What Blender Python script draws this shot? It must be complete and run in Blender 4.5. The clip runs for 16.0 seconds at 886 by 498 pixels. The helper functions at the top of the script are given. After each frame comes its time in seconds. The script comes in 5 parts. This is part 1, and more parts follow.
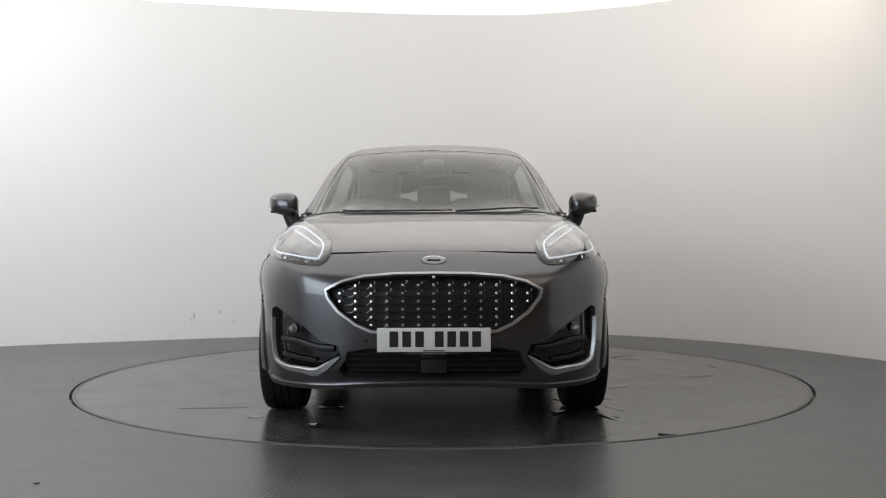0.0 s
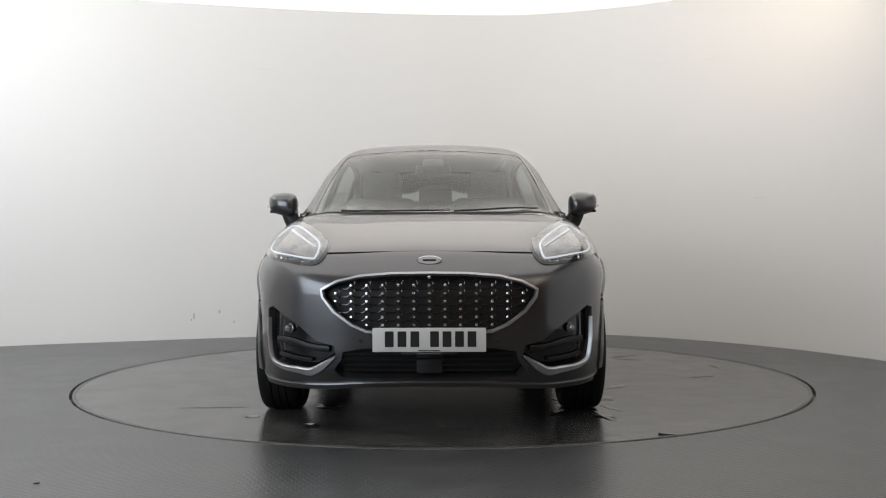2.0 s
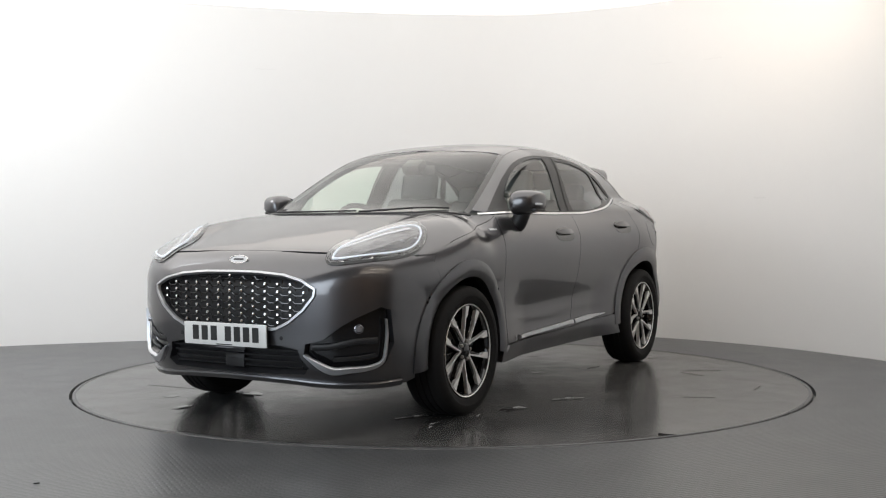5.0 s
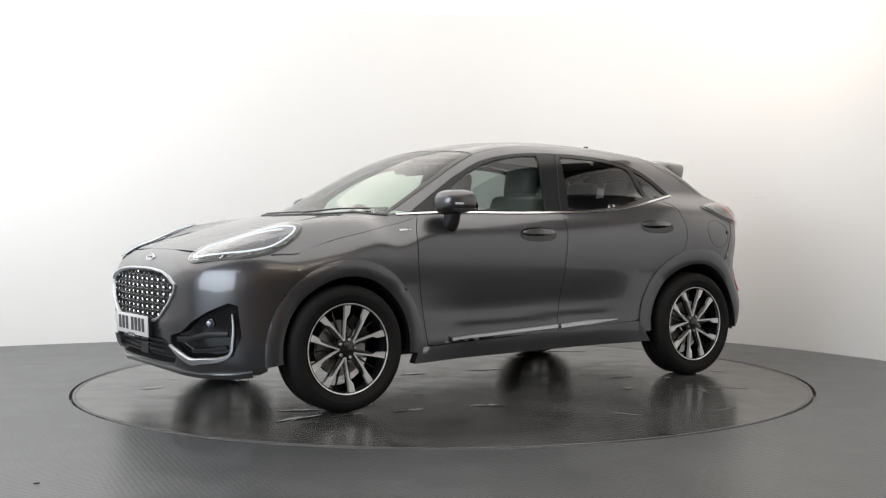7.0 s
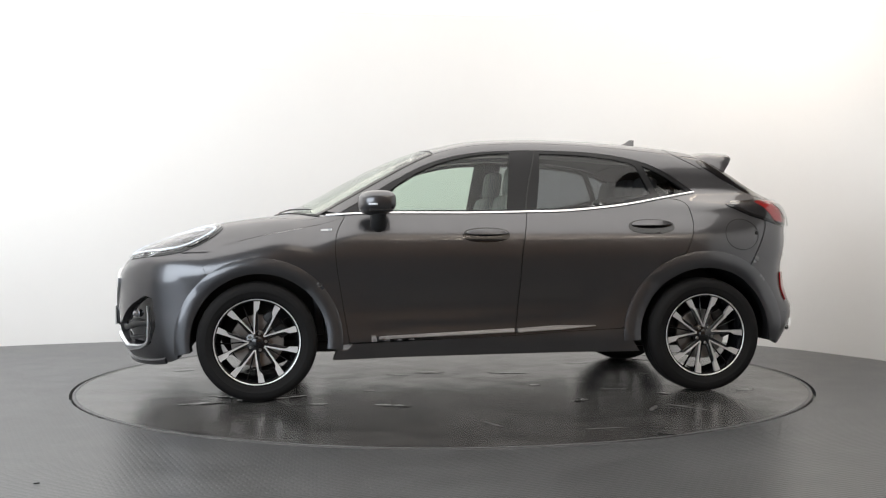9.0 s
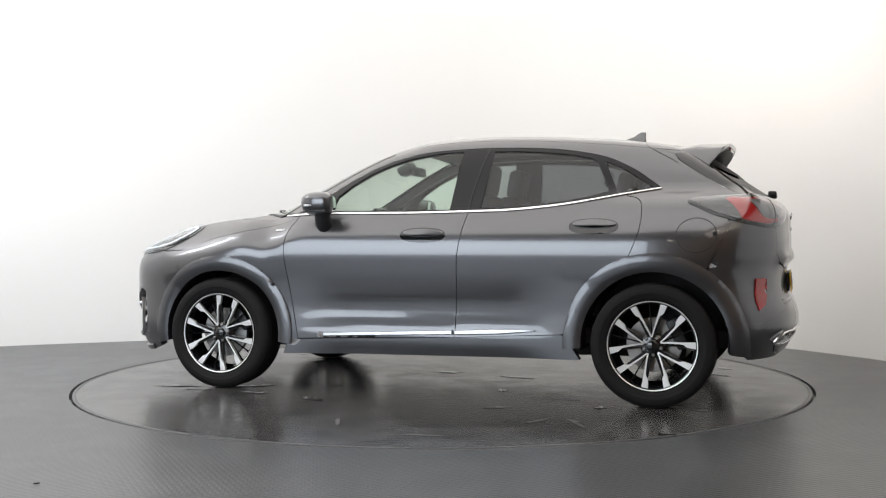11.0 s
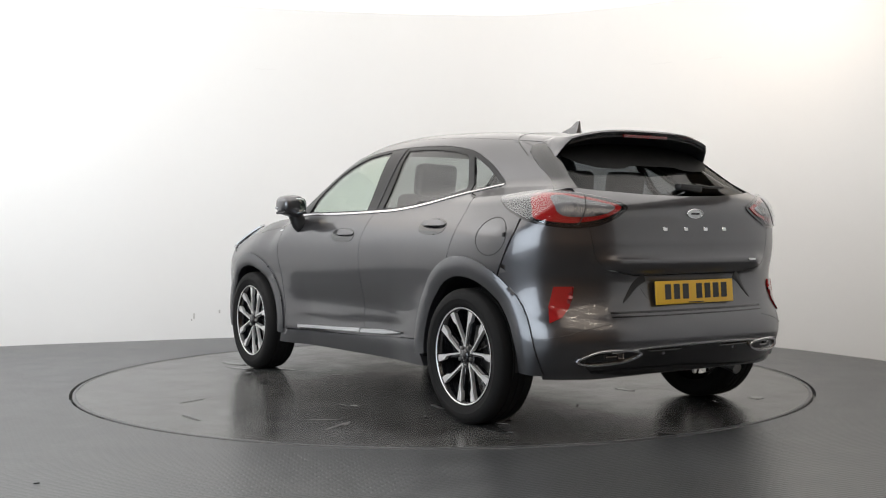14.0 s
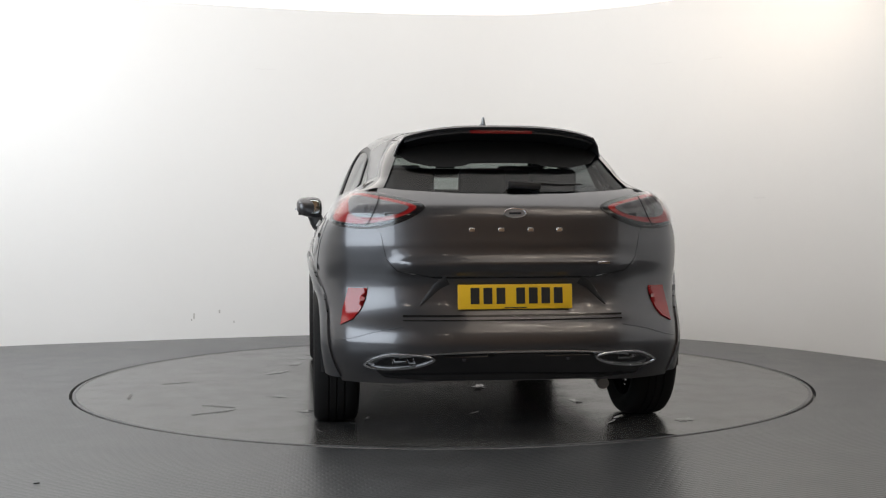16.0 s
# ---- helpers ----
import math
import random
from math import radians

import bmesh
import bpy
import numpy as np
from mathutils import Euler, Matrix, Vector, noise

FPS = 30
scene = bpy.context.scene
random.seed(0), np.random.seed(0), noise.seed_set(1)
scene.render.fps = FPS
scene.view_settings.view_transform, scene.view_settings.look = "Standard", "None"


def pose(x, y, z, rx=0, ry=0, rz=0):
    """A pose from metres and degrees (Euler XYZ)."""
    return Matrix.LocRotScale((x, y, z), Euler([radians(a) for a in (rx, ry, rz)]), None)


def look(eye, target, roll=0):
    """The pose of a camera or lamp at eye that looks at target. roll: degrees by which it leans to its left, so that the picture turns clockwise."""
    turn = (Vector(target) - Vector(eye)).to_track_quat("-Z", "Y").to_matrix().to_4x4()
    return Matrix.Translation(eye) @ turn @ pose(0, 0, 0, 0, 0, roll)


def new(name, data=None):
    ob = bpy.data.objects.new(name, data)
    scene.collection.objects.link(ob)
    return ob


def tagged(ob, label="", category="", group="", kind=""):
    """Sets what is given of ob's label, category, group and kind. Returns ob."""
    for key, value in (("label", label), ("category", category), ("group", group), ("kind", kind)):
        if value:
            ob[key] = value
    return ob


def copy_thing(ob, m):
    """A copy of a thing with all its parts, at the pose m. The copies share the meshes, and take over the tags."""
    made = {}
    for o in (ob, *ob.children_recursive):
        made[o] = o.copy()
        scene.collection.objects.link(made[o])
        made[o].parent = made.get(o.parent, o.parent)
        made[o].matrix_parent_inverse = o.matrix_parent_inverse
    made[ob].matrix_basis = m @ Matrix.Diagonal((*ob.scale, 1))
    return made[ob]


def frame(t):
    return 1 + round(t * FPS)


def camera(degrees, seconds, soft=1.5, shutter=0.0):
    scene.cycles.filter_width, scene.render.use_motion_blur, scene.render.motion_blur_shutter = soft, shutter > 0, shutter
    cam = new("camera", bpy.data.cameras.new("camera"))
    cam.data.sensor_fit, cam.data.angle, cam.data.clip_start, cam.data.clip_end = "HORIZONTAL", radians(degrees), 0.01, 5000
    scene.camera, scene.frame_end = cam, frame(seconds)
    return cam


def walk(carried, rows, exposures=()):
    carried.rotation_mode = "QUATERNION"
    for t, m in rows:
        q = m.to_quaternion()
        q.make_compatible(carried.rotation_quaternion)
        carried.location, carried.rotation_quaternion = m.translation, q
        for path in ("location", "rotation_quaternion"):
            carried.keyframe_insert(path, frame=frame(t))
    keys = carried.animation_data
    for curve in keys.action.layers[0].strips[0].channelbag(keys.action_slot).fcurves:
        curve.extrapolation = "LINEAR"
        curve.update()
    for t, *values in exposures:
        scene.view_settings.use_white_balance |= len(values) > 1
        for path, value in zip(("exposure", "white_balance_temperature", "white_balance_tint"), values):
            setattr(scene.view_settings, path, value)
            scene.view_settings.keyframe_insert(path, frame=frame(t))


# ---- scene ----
# ---- camera ----
cam = camera(44.72, 16.0, soft=1.15)
EYE = pose(0.0, -6.915, 0.950, 90 - 1.01, 0.0, -0.05) @ pose(0, 0, 0, 0, 0, -0.17)
walk(cam, [(0.0, EYE), (16.0, EYE)],
     exposures=[(0.0, 0.13), (2.0, 0.13), (3.5, 0.24), (5.0, 0.37), (7.5, 0.58), (11.5, 0.60), (13.0, 0.53), (14.5, 0.43), (16.0, 0.31)])

# the turntable's turn in degrees, second by second (0: the car's nose points at the camera)
TURN = [(0.0, -0.39), (1.5, -0.39), (2.0, 0.22), (2.5, 2.26), (3.0, 6.0), (3.5, 11.27), (4.0, 17.52), (4.5, 23.98), (5.0, 30.33),
        (7.5, 62.31), (8.0, 68.8), (10.5, 101.96), (11.0, 108.36), (11.5, 114.86), (12.0, 121.2), (12.5, 127.65), (13.0, 133.95),
        (13.5, 140.3), (14.0, 146.75), (14.5, 153.2), (15.0, 159.63), (15.5, 166.11), (16.0, 172.59)]
CAR_X, CAR_Y = -0.146, -0.052
DISC_R = 2.255

# ---- world and lamps ----
world = bpy.data.worlds.new("world")
scene.world = world
world.use_nodes = True
world.node_tree.nodes["Background"].inputs[0].default_value = (0.9, 0.85, 0.8, 1)
world.node_tree.nodes["Background"].inputs[1].default_value = 0.05


def area_lamp(name, eye, target, sx, sy, watts, colour):
    data = bpy.data.lights.new(name, "AREA")
    data.shape, data.size, data.size_y, data.energy, data.color = "RECTANGLE", sx, sy, watts, colour
    ob = new(name, data)
    ob.matrix_world = look(eye, target)
    return ob


area_lamp("daylight_lamp", (-3.1, -4.75, 1.50), (0.2, -0.6, 1.0), 3.7, 2.1, 80, (0.82, 0.91, 1.0))
area_lamp("wall_wash_lamp", (-3.6, -0.6, 2.85), (-3.4, 2.6, 1.6), 1.6, 0.5, 32, (0.90, 0.95, 1.0))
# unseen broad fill, added to the hall spots to brighten flank and right side
area_lamp("hall_fill_lamp", (3.2, -6.6, 4.1), (3.2, -6.59, 0.0), 5.0, 3.4, 40, (1.0, 0.86, 0.71))
area_lamp("warm_lamp", (2.1, 0.9, 2.95), (2.55, 1.9, 1.9), 1.3, 0.4, 5.0, (1.0, 0.80, 0.60))


# ---- materials ----
def nodes_of(m):
    m.use_nodes = True
    return m.node_tree.nodes, m.node_tree.links, m.node_tree.nodes["Principled BSDF"]


def mat(name, colour, rough=0.5, metal=0.0, coat=0.0, vary=0.12, scale=6.0, bump=0.0, bump_scale=200.0, spec=0.5, rough_vary=0.08):
    """A surface with colour and gloss that vary at a large and a small scale, and a fine relief."""
    m = bpy.data.materials.new(name)
    nodes, links, p = nodes_of(m)
    p.inputs["Metallic"].default_value = metal
    p.inputs["Coat Weight"].default_value = coat
    p.inputs["Coat Roughness"].default_value = 0.03
    p.inputs["Specular IOR Level"].default_value = spec
    co = nodes.new("ShaderNodeTexCoord")
    big, small = nodes.new("ShaderNodeTexNoise"), nodes.new("ShaderNodeTexNoise")
    big.inputs["Scale"].default_value, small.inputs["Scale"].default_value = scale, scale * 14
    big.inputs["Detail"].default_value = 6
    for n in (big, small):
        links.new(co.outputs["Object"], n.inputs["Vector"])
    add = nodes.new("ShaderNodeMath")
    add.operation = "MULTIPLY_ADD"
    add.inputs[1].default_value = 0.35
    links.new(small.outputs["Fac"], add.inputs[0])
    links.new(big.outputs["Fac"], add.inputs[2])
    ramp = nodes.new("ShaderNodeMapRange")
    ramp.inputs[1].default_value, ramp.inputs[2].default_value = 0.35, 1.0
    ramp.inputs[3].default_value, ramp.inputs[4].default_value = 1 - vary, 1 + vary
    links.new(add.outputs[0], ramp.inputs[0])
    mul = nodes.new("ShaderNodeVectorMath")
    mul.operation = "SCALE"
    mul.inputs[0].default_value = colour
    links.new(ramp.outputs[0], mul.inputs["Scale"])
    links.new(mul.outputs[0], p.inputs["Base Color"])
    rr = nodes.new("ShaderNodeMapRange")
    rr.inputs[1].default_value, rr.inputs[2].default_value = 0.3, 1.0
    rr.inputs[3].default_value, rr.inputs[4].default_value = max(rough - rough_vary * rough * 2, 0.01), min(rough + rough_vary * rough * 2, 1)
    links.new(add.outputs[0], rr.inputs[0])
    links.new(rr.outputs[0], p.inputs["Roughness"])
    if bump:
        fine = nodes.new("ShaderNodeTexNoise")
        fine.inputs["Scale"].default_value = bump_scale
        links.new(co.outputs["Object"], fine.inputs["Vector"])
        b = nodes.new("ShaderNodeBump")
        b.inputs["Strength"].default_value, b.inputs["Distance"].default_value = bump, 0.002
        links.new(fine.outputs["Fac"], b.inputs["Height"])
        links.new(b.outputs["Normal"], p.inputs["Normal"])
    return m


def glass(name, tint, rough=0.0, gloss=1.0):
    """A thin tinted pane: it lets light through by its tint and mirrors by its angle."""
    m = bpy.data.materials.new(name)
    m.use_nodes = True
    nodes, links = m.node_tree.nodes, m.node_tree.links
    nodes.clear()
    out, mix = nodes.new("ShaderNodeOutputMaterial"), nodes.new("ShaderNodeMixShader")
    clear, shine, facing = nodes.new("ShaderNodeBsdfTransparent"), nodes.new("ShaderNodeBsdfGlossy"), nodes.new("ShaderNodeLayerWeight")
    clear.inputs[0].default_value = (*tint, 1)
    shine.inputs["Roughness"].default_value = rough
    shine.inputs["Color"].default_value = (gloss, gloss, gloss, 1)
    facing.inputs["Blend"].default_value = 0.5
    steep, share = nodes.new("ShaderNodeMath"), nodes.new("ShaderNodeMath")
    steep.operation, steep.inputs[1].default_value = "POWER", 4.0
    share.operation, share.inputs[1].default_value, share.inputs[2].default_value = "MULTIPLY_ADD", 0.75, 0.045
    links.new(facing.outputs["Facing"], steep.inputs[0])
    links.new(steep.outputs[0], share.inputs[0])
    links.new(share.outputs[0], mix.inputs[0])
    links.new(clear.outputs[0], mix.inputs[1])
    links.new(shine.outputs[0], mix.inputs[2])
    links.new(mix.outputs[0], out.inputs[0])
    return m


def glow(name, colour, strength):
    m = bpy.data.materials.new(name)
    nodes, links, p = nodes_of(m)
    p.inputs["Base Color"].default_value = (*[c * 0.8 for c in colour], 1)
    p.inputs["Emission Color"].default_value = (*colour, 1)
    p.inputs["Emission Strength"].default_value = strength
    return m


def car_paint(name, colour, rough, metal, coat):
    """Metallic paint: a soft flake layer that dims towards the edge, under a clear, sharp lacquer."""
    m = mat(name, colour, rough, metal, coat, 0.03, 3.0, rough_vary=0.02)
    p = m.node_tree.nodes["Principled BSDF"]
    p.inputs["Specular Tint"].default_value = (0.6, 0.6, 0.6, 1)
    p.inputs["Coat IOR"].default_value = 1.5
    p.inputs["Coat Roughness"].default_value = 0.012
    return m


PAINT = car_paint("metallic_grey_paint", (0.120, 0.119, 0.125), 0.30, 0.87, 1.0)
ARCH = car_paint("grey_arch_paint", (0.112, 0.113, 0.120), 0.34, 0.84, 0.8)
BLACK = mat("black_plastic", (0.012, 0.012, 0.013), 0.45, 0, 0, 0.2, 9, 0.15, 500)
BAND = mat("black_window_band", (0.006, 0.006, 0.006), 0.6, 0, 0, 0.1, spec=0.15)
GLOSS = mat("gloss_black", (0.008, 0.008, 0.009), 0.12, 0, 0.6, 0.1)
RUBBER = mat("tyre_rubber", (0.012, 0.0115, 0.0115), 0.72, 0, 0, 0.25, 8, 0.3, 300, 0.2)
CHROME = mat("satin_chrome", (0.78, 0.78, 0.79), 0.16, 1.0, 0, 0.03)
SATIN = mat("satin_silver_trim", (0.62, 0.63, 0.65), 0.42, 1.0, 0, 0.04)
ALLOY = mat("machined_alloy", (0.82, 0.81, 0.80), 0.42, 0.7, 0.3, 0.04, 20)
CLOTH = mat("dark_seat_cloth", (0.035, 0.035, 0.037), 0.8, 0, 0, 0.2, 20, 0.5, 400)
SEAT = mat("grey_leather_seat", (0.10, 0.10, 0.105), 0.55, 0, 0, 0.12, 14, 0.3, 300)
DASH = mat("dark_dashboard_plastic", (0.03, 0.03, 0.032), 0.6, 0, 0, 0.15, 10, 0.3, 400)
LINER = mat("pale_headliner", (0.45, 0.44, 0.42), 0.85, 0, 0, 0.05)
RED = mat("red_lens", (0.33, 0.016, 0.016), 0.12, 0, 0.8, 0.08)
DARKRED = mat("dark_red_lens", (0.20, 0.015, 0.015), 0.12, 0, 0.8, 0.1)
LAMP_GREY = mat("lamp_inner_grey", (0.30, 0.30, 0.32), 0.22, 0.6, 0.6, 0.15, 20)
LAMP_DARK = mat("lamp_inner_dark", (0.05, 0.05, 0.055), 0.25, 0.3, 0.5, 0.2, 20)
LAMP_SHADE = mat("lamp_shade_grey", (0.17, 0.165, 0.17), 0.28, 0.3, 0.6, 0.25, 16)
SMOKE = mat("smoked_lens_grey", (0.035, 0.034, 0.036), 0.15, 0.2, 0.8, 0.1)
LAMP_CLEAR = mat("lamp_clear_white", (0.75, 0.76, 0.80), 0.2, 0.2, 0.8, 0.03)
DRL = glow("daytime_light_bar", (0.86, 0.92, 1.0), 0.30)
WHITE_PLATE = mat("white_plate", (0.72, 0.72, 0.70), 0.35, 0, 0.3, 0.03)
YELLOW_PLATE = mat("yellow_plate", (0.80, 0.48, 0.02), 0.35, 0, 0.3, 0.03)
INK = mat("black_ink", (0.02, 0.02, 0.02), 0.4)
STEEL = mat("brake_steel", (0.35, 0.34, 0.33), 0.35, 1.0, 0, 0.1, 20)
SIDE_GLASS = glass("green_tinted_glass", (0.74, 0.84, 0.77))
PRIVACY = glass("dark_privacy_glass", (0.34, 0.36, 0.37))
REAR_GLASS_TINT = glass("dark_rear_glass", (0.34, 0.36, 0.37), gloss=0.35)
PILLAR = mat("satin_black_pillar", (0.012, 0.012, 0.013), 0.30, 0, 0, 0.1, spec=0.3)
SCREEN = glass("windscreen_glass", (0.78, 0.84, 0.78))
LENS = glass("clear_lamp_lens", (0.93, 0.94, 0.95))
MIRROR = mat("mirror_glass", (0.8, 0.85, 0.85), 0.02, 1.0, 0, 0.01)


def wall_paint():
    m = mat("white_wall_paint", (0.83, 0.825, 0.815), 0.6, 0, 0, 0.012, 0.7, 0.06, 60)
    return m


def floor_plate(name, base, wear, rough_lo, rough_hi, relief):
    """Worn grey floor covering with small raised tread bars in alternate directions."""
    m = bpy.data.materials.new(name)
    nodes, links, p = nodes_of(m)
    co = nodes.new("ShaderNodeTexCoord")
    stain, grime, streak = (nodes.new("ShaderNodeTexNoise") for _ in range(3))
    stain.inputs["Scale"].default_value, stain.inputs["Detail"].default_value = 1.1, 8
    grime.inputs["Scale"].default_value, grime.inputs["Detail"].default_value = 5.0, 10
    streak.inputs["Scale"].default_value = 60
    for n in (stain, grime, streak):
        links.new(co.outputs["Object"], n.inputs["Vector"])
    ramp = nodes.new("ShaderNodeValToRGB")
    ramp.color_ramp.elements[0].position, ramp.color_ramp.elements[1].position = 0.40, 0.62
    ramp.color_ramp.elements[0].color = (*[c * (1 - wear) for c in base], 1)
    ramp.color_ramp.elements[1].color = (*[c * (1 + wear) for c in base], 1)
    mixed = nodes.new("ShaderNodeMath")
    mixed.operation = "MULTIPLY_ADD"
    mixed.inputs[1].default_value = 0.5
    links.new(grime.outputs["Fac"], mixed.inputs[0])
    half = nodes.new("ShaderNodeMath")
    half.operation = "MULTIPLY"
    half.inputs[1].default_value = 0.5
    links.new(stain.outputs["Fac"], half.inputs[0])
    links.new(half.outputs[0], mixed.inputs[2])
    links.new(mixed.outputs[0], ramp.inputs[0])
    links.new(ramp.outputs[0], p.inputs["Base Color"])
    rr = nodes.new("ShaderNodeMapRange")
    rr.inputs[1].default_value, rr.inputs[2].default_value = 0.40, 0.60
    rr.inputs[3].default_value, rr.inputs[4].default_value = rough_lo, rough_hi
    links.new(mixed.outputs[0], rr.inputs[0])
    links.new(rr.outputs[0], p.inputs["Roughness"])
    # tread: short raised bars in staggered rows
    turn = nodes.new("ShaderNodeMapping")
    turn.inputs["Rotation"].default_value = (0, 0, radians(-25))
    links.new(co.outputs["Object"], turn.inputs["Vector"])
    bars = nodes.new("ShaderNodeTexBrick")
    bars.offset = 0.5
    for key, v in (("Scale", 1.0), ("Brick Width", 0.046), ("Row Height", 0.023), ("Mortar Size", 0.006), ("Mortar Smooth", 0.6)):
        bars.inputs[key].default_value = v
    links.new(turn.outputs[0], bars.inputs["Vector"])
    b = nodes.new("ShaderNodeBump")
    b.invert = True
    b.inputs["Strength"].default_value, b.inputs["Distance"].default_value = relief, 0.002
    links.new(bars.outputs["Fac"], b.inputs["Height"])
    links.new(b.outputs["Normal"], p.inputs["Normal"])
    return m


WALL = wall_paint()
FLOOR = floor_plate("grey_tread_floor", (0.060, 0.062, 0.065), 0.20, 0.285, 0.34, 0.36)
DISC = floor_plate("worn_turntable_floor", (0.062, 0.061, 0.060), 0.42, 0.19, 0.25, 0.03)
CEILING_GLOW = glow("lit_ceiling_fabric", (1.0, 0.965, 0.925), 0.98)
ROOM = mat("brown_grey_room_wall", (0.44, 0.30, 0.20), 0.8, 0, 0, 0.1, 1.0)
ROOM_CEIL = mat("grey_room_ceiling", (0.22, 0.18, 0.15), 0.85, 0, 0, 0.1, 1.0)
SPOT = glow("warm_white_spot", (1.0, 0.88, 0.74), 13.0)


# ---- building tools ----
def mesh_of(name, bm, material, smooth=True):
    me = bpy.data.meshes.new(name)
    bm.to_mesh(me)
    bm.free()
    for m in material if isinstance(material, (list, tuple)) else [material]:
        me.materials.append(m)
    me.polygons.foreach_set("use_smooth", [smooth] * len(me.polygons))
    if smooth:
        me.set_sharp_from_angle(angle=radians(42))
    return me


def part(name, bm, material, parent=None, label="", smooth=True):
    """Link a bmesh (or a mesh) as one object under a thing or a part."""
    me = bm if isinstance(bm, bpy.types.Mesh) else mesh_of(name, bm, material, smooth)
    ob = new(name, me)
    ob.parent = parent
    return tagged(ob, label)


def smooth_line(pts, n=8, closed=False):
    """A Catmull-Rom curve through points of any dimension."""
    p = np.array(pts, float)
    k = len(p)
    out = []
    for i in range(k if closed else k - 1):
        a, b, c, d = ((p[(i + j - 1) % k] for j in range(4)) if closed else (p[min(max(i + j - 1, 0), k - 1)] for j in range(4)))
        for s in np.arange(n) / n:
            out.append(0.5 * (2 * b + (c - a) * s + (2 * a - 5 * b + 4 * c - d) * s * s + (3 * b - a - 3 * c + d) * s ** 3))
    if not closed:
        out.append(p[-1])
    return np.array(out)


def sheet(rows, closed_u=False, closed_v=False):
    """A bmesh skin over a grid of points rows[i][j]."""
    bm = bmesh.new()
    vs = [[bm.verts.new(tuple(q)) for q in r] for r in rows]
    nu, nv = len(vs), len(vs[0])
    for i in range(nu if closed_u else nu - 1):
        for j in range(nv if closed_v else nv - 1):
            bm.faces.new((vs[i][j], vs[(i + 1) % nu][j], vs[(i + 1) % nu][(j + 1) % nv], vs[i][(j + 1) % nv]))
    return bm


def add_to(bm, other):
    """Join a second bmesh into the first."""
    me = bpy.data.meshes.new("join")
    other.to_mesh(me)
    other.free()
    bm.from_mesh(me)
    bpy.data.meshes.remove(me)
    return bm


def rounded_box(sx, sy, sz, r=0.02, at=(0, 0, 0), turn=(0, 0, 0), seg=2):
    bm = bmesh.new()
    bmesh.ops.create_cube(bm, size=1, matrix=Matrix.Diagonal((sx, sy, sz, 1)))
    bmesh.ops.bevel(bm, geom=bm.edges[:], offset=min(r, 0.49 * min(sx, sy, sz)), segments=seg, profile=0.6, affect="EDGES")
    bm.transform(pose(*at, *turn))
    return bm


def turned(profile, n=48, axis="y"):
    """A surface of revolution about the y axis: profile of (radius, y)."""
    rows = []
    for r, y in profile:
        rows.append([(r * math.cos(2 * math.pi * k / n), y, r * math.sin(2 * math.pi * k / n)) for k in range(n)])
    bm = sheet(rows, closed_v=True)
    bmesh.ops.recalc_face_normals(bm, faces=bm.faces[:])
    return bm


def tube(path, r, n=8, taper=None):
    """A round bar along a path."""
    p = np.array(path, float)
    rows = []
    for i, q in enumerate(p):
        t = Vector(p[min(i + 1, len(p) - 1)] - p[max(i - 1, 0)]).normalized()
        a = t.orthogonal().normalized() if i == 0 else (a - t * a.dot(t)).normalized()
        b = t.cross(a)
        rr = r if taper is None else r * (1 + (taper - 1) * i / (len(p) - 1))
        rows.append([Vector(q) + rr * (a * math.cos(2 * math.pi * k / n) + b * math.sin(2 * math.pi * k / n)) for k in range(n)])
    bm = sheet(rows, closed_v=True)
    for end in (0, -1):
        bm.verts.ensure_lookup_table()
        ring = bm.verts[:n] if end == 0 else bm.verts[-n:]
        bm.faces.new(ring)
    bmesh.ops.recalc_face_normals(bm, faces=bm.faces[:])
    return bm


# ---- the studio ----
WALL_TOP = 2.935
plan = smooth_line([(-5.25, -3.0), (-5.45, -1.4), (-5.2, 0.3), (-4.6, 1.35), (-3.65, 1.96), (-2.60, 2.38), (-1.92, 2.62), (-1.0, 2.88), (-0.1, 3.04),
                    (0.75, 3.06), (1.49, 2.79), (2.04, 2.42), (2.43, 2.03), (2.76, 1.60), (3.03, 1.12), (3.19, 0.77), (3.42, 0.0),
                    (3.60, -1.0), (3.66, -2.0), (3.62, -3.2), (3.45, -4.2)], 10)


def plan_normals(line):
    d = np.gradient(line, axis=0)
    n = np.stack([-d[:, 1], d[:, 0]], 1)
    return n / np.linalg.norm(n, axis=1)[:, None]


def build_wall():
    out = plan_normals(plan)          # points away from the stage
    inner, outer = plan, plan + out * 0.08
    rows = []
    for line, zs in ((inner, (0.0, 0.9, 1.8, WALL_TOP)), (outer, (WALL_TOP, 0.0))):
        for z in zs:
            rows.append([(x, y, z) for x, y in line])
    bm = sheet(rows, closed_u=True)
    bmesh.ops.recalc_face_normals(bm, faces=bm.faces[:])
    wall = part("wall_curved", bm, WALL)
    return tagged(wall, "curved white painted studio wall with faint scuffs", "wall", kind="structure")


wall = build_wall()


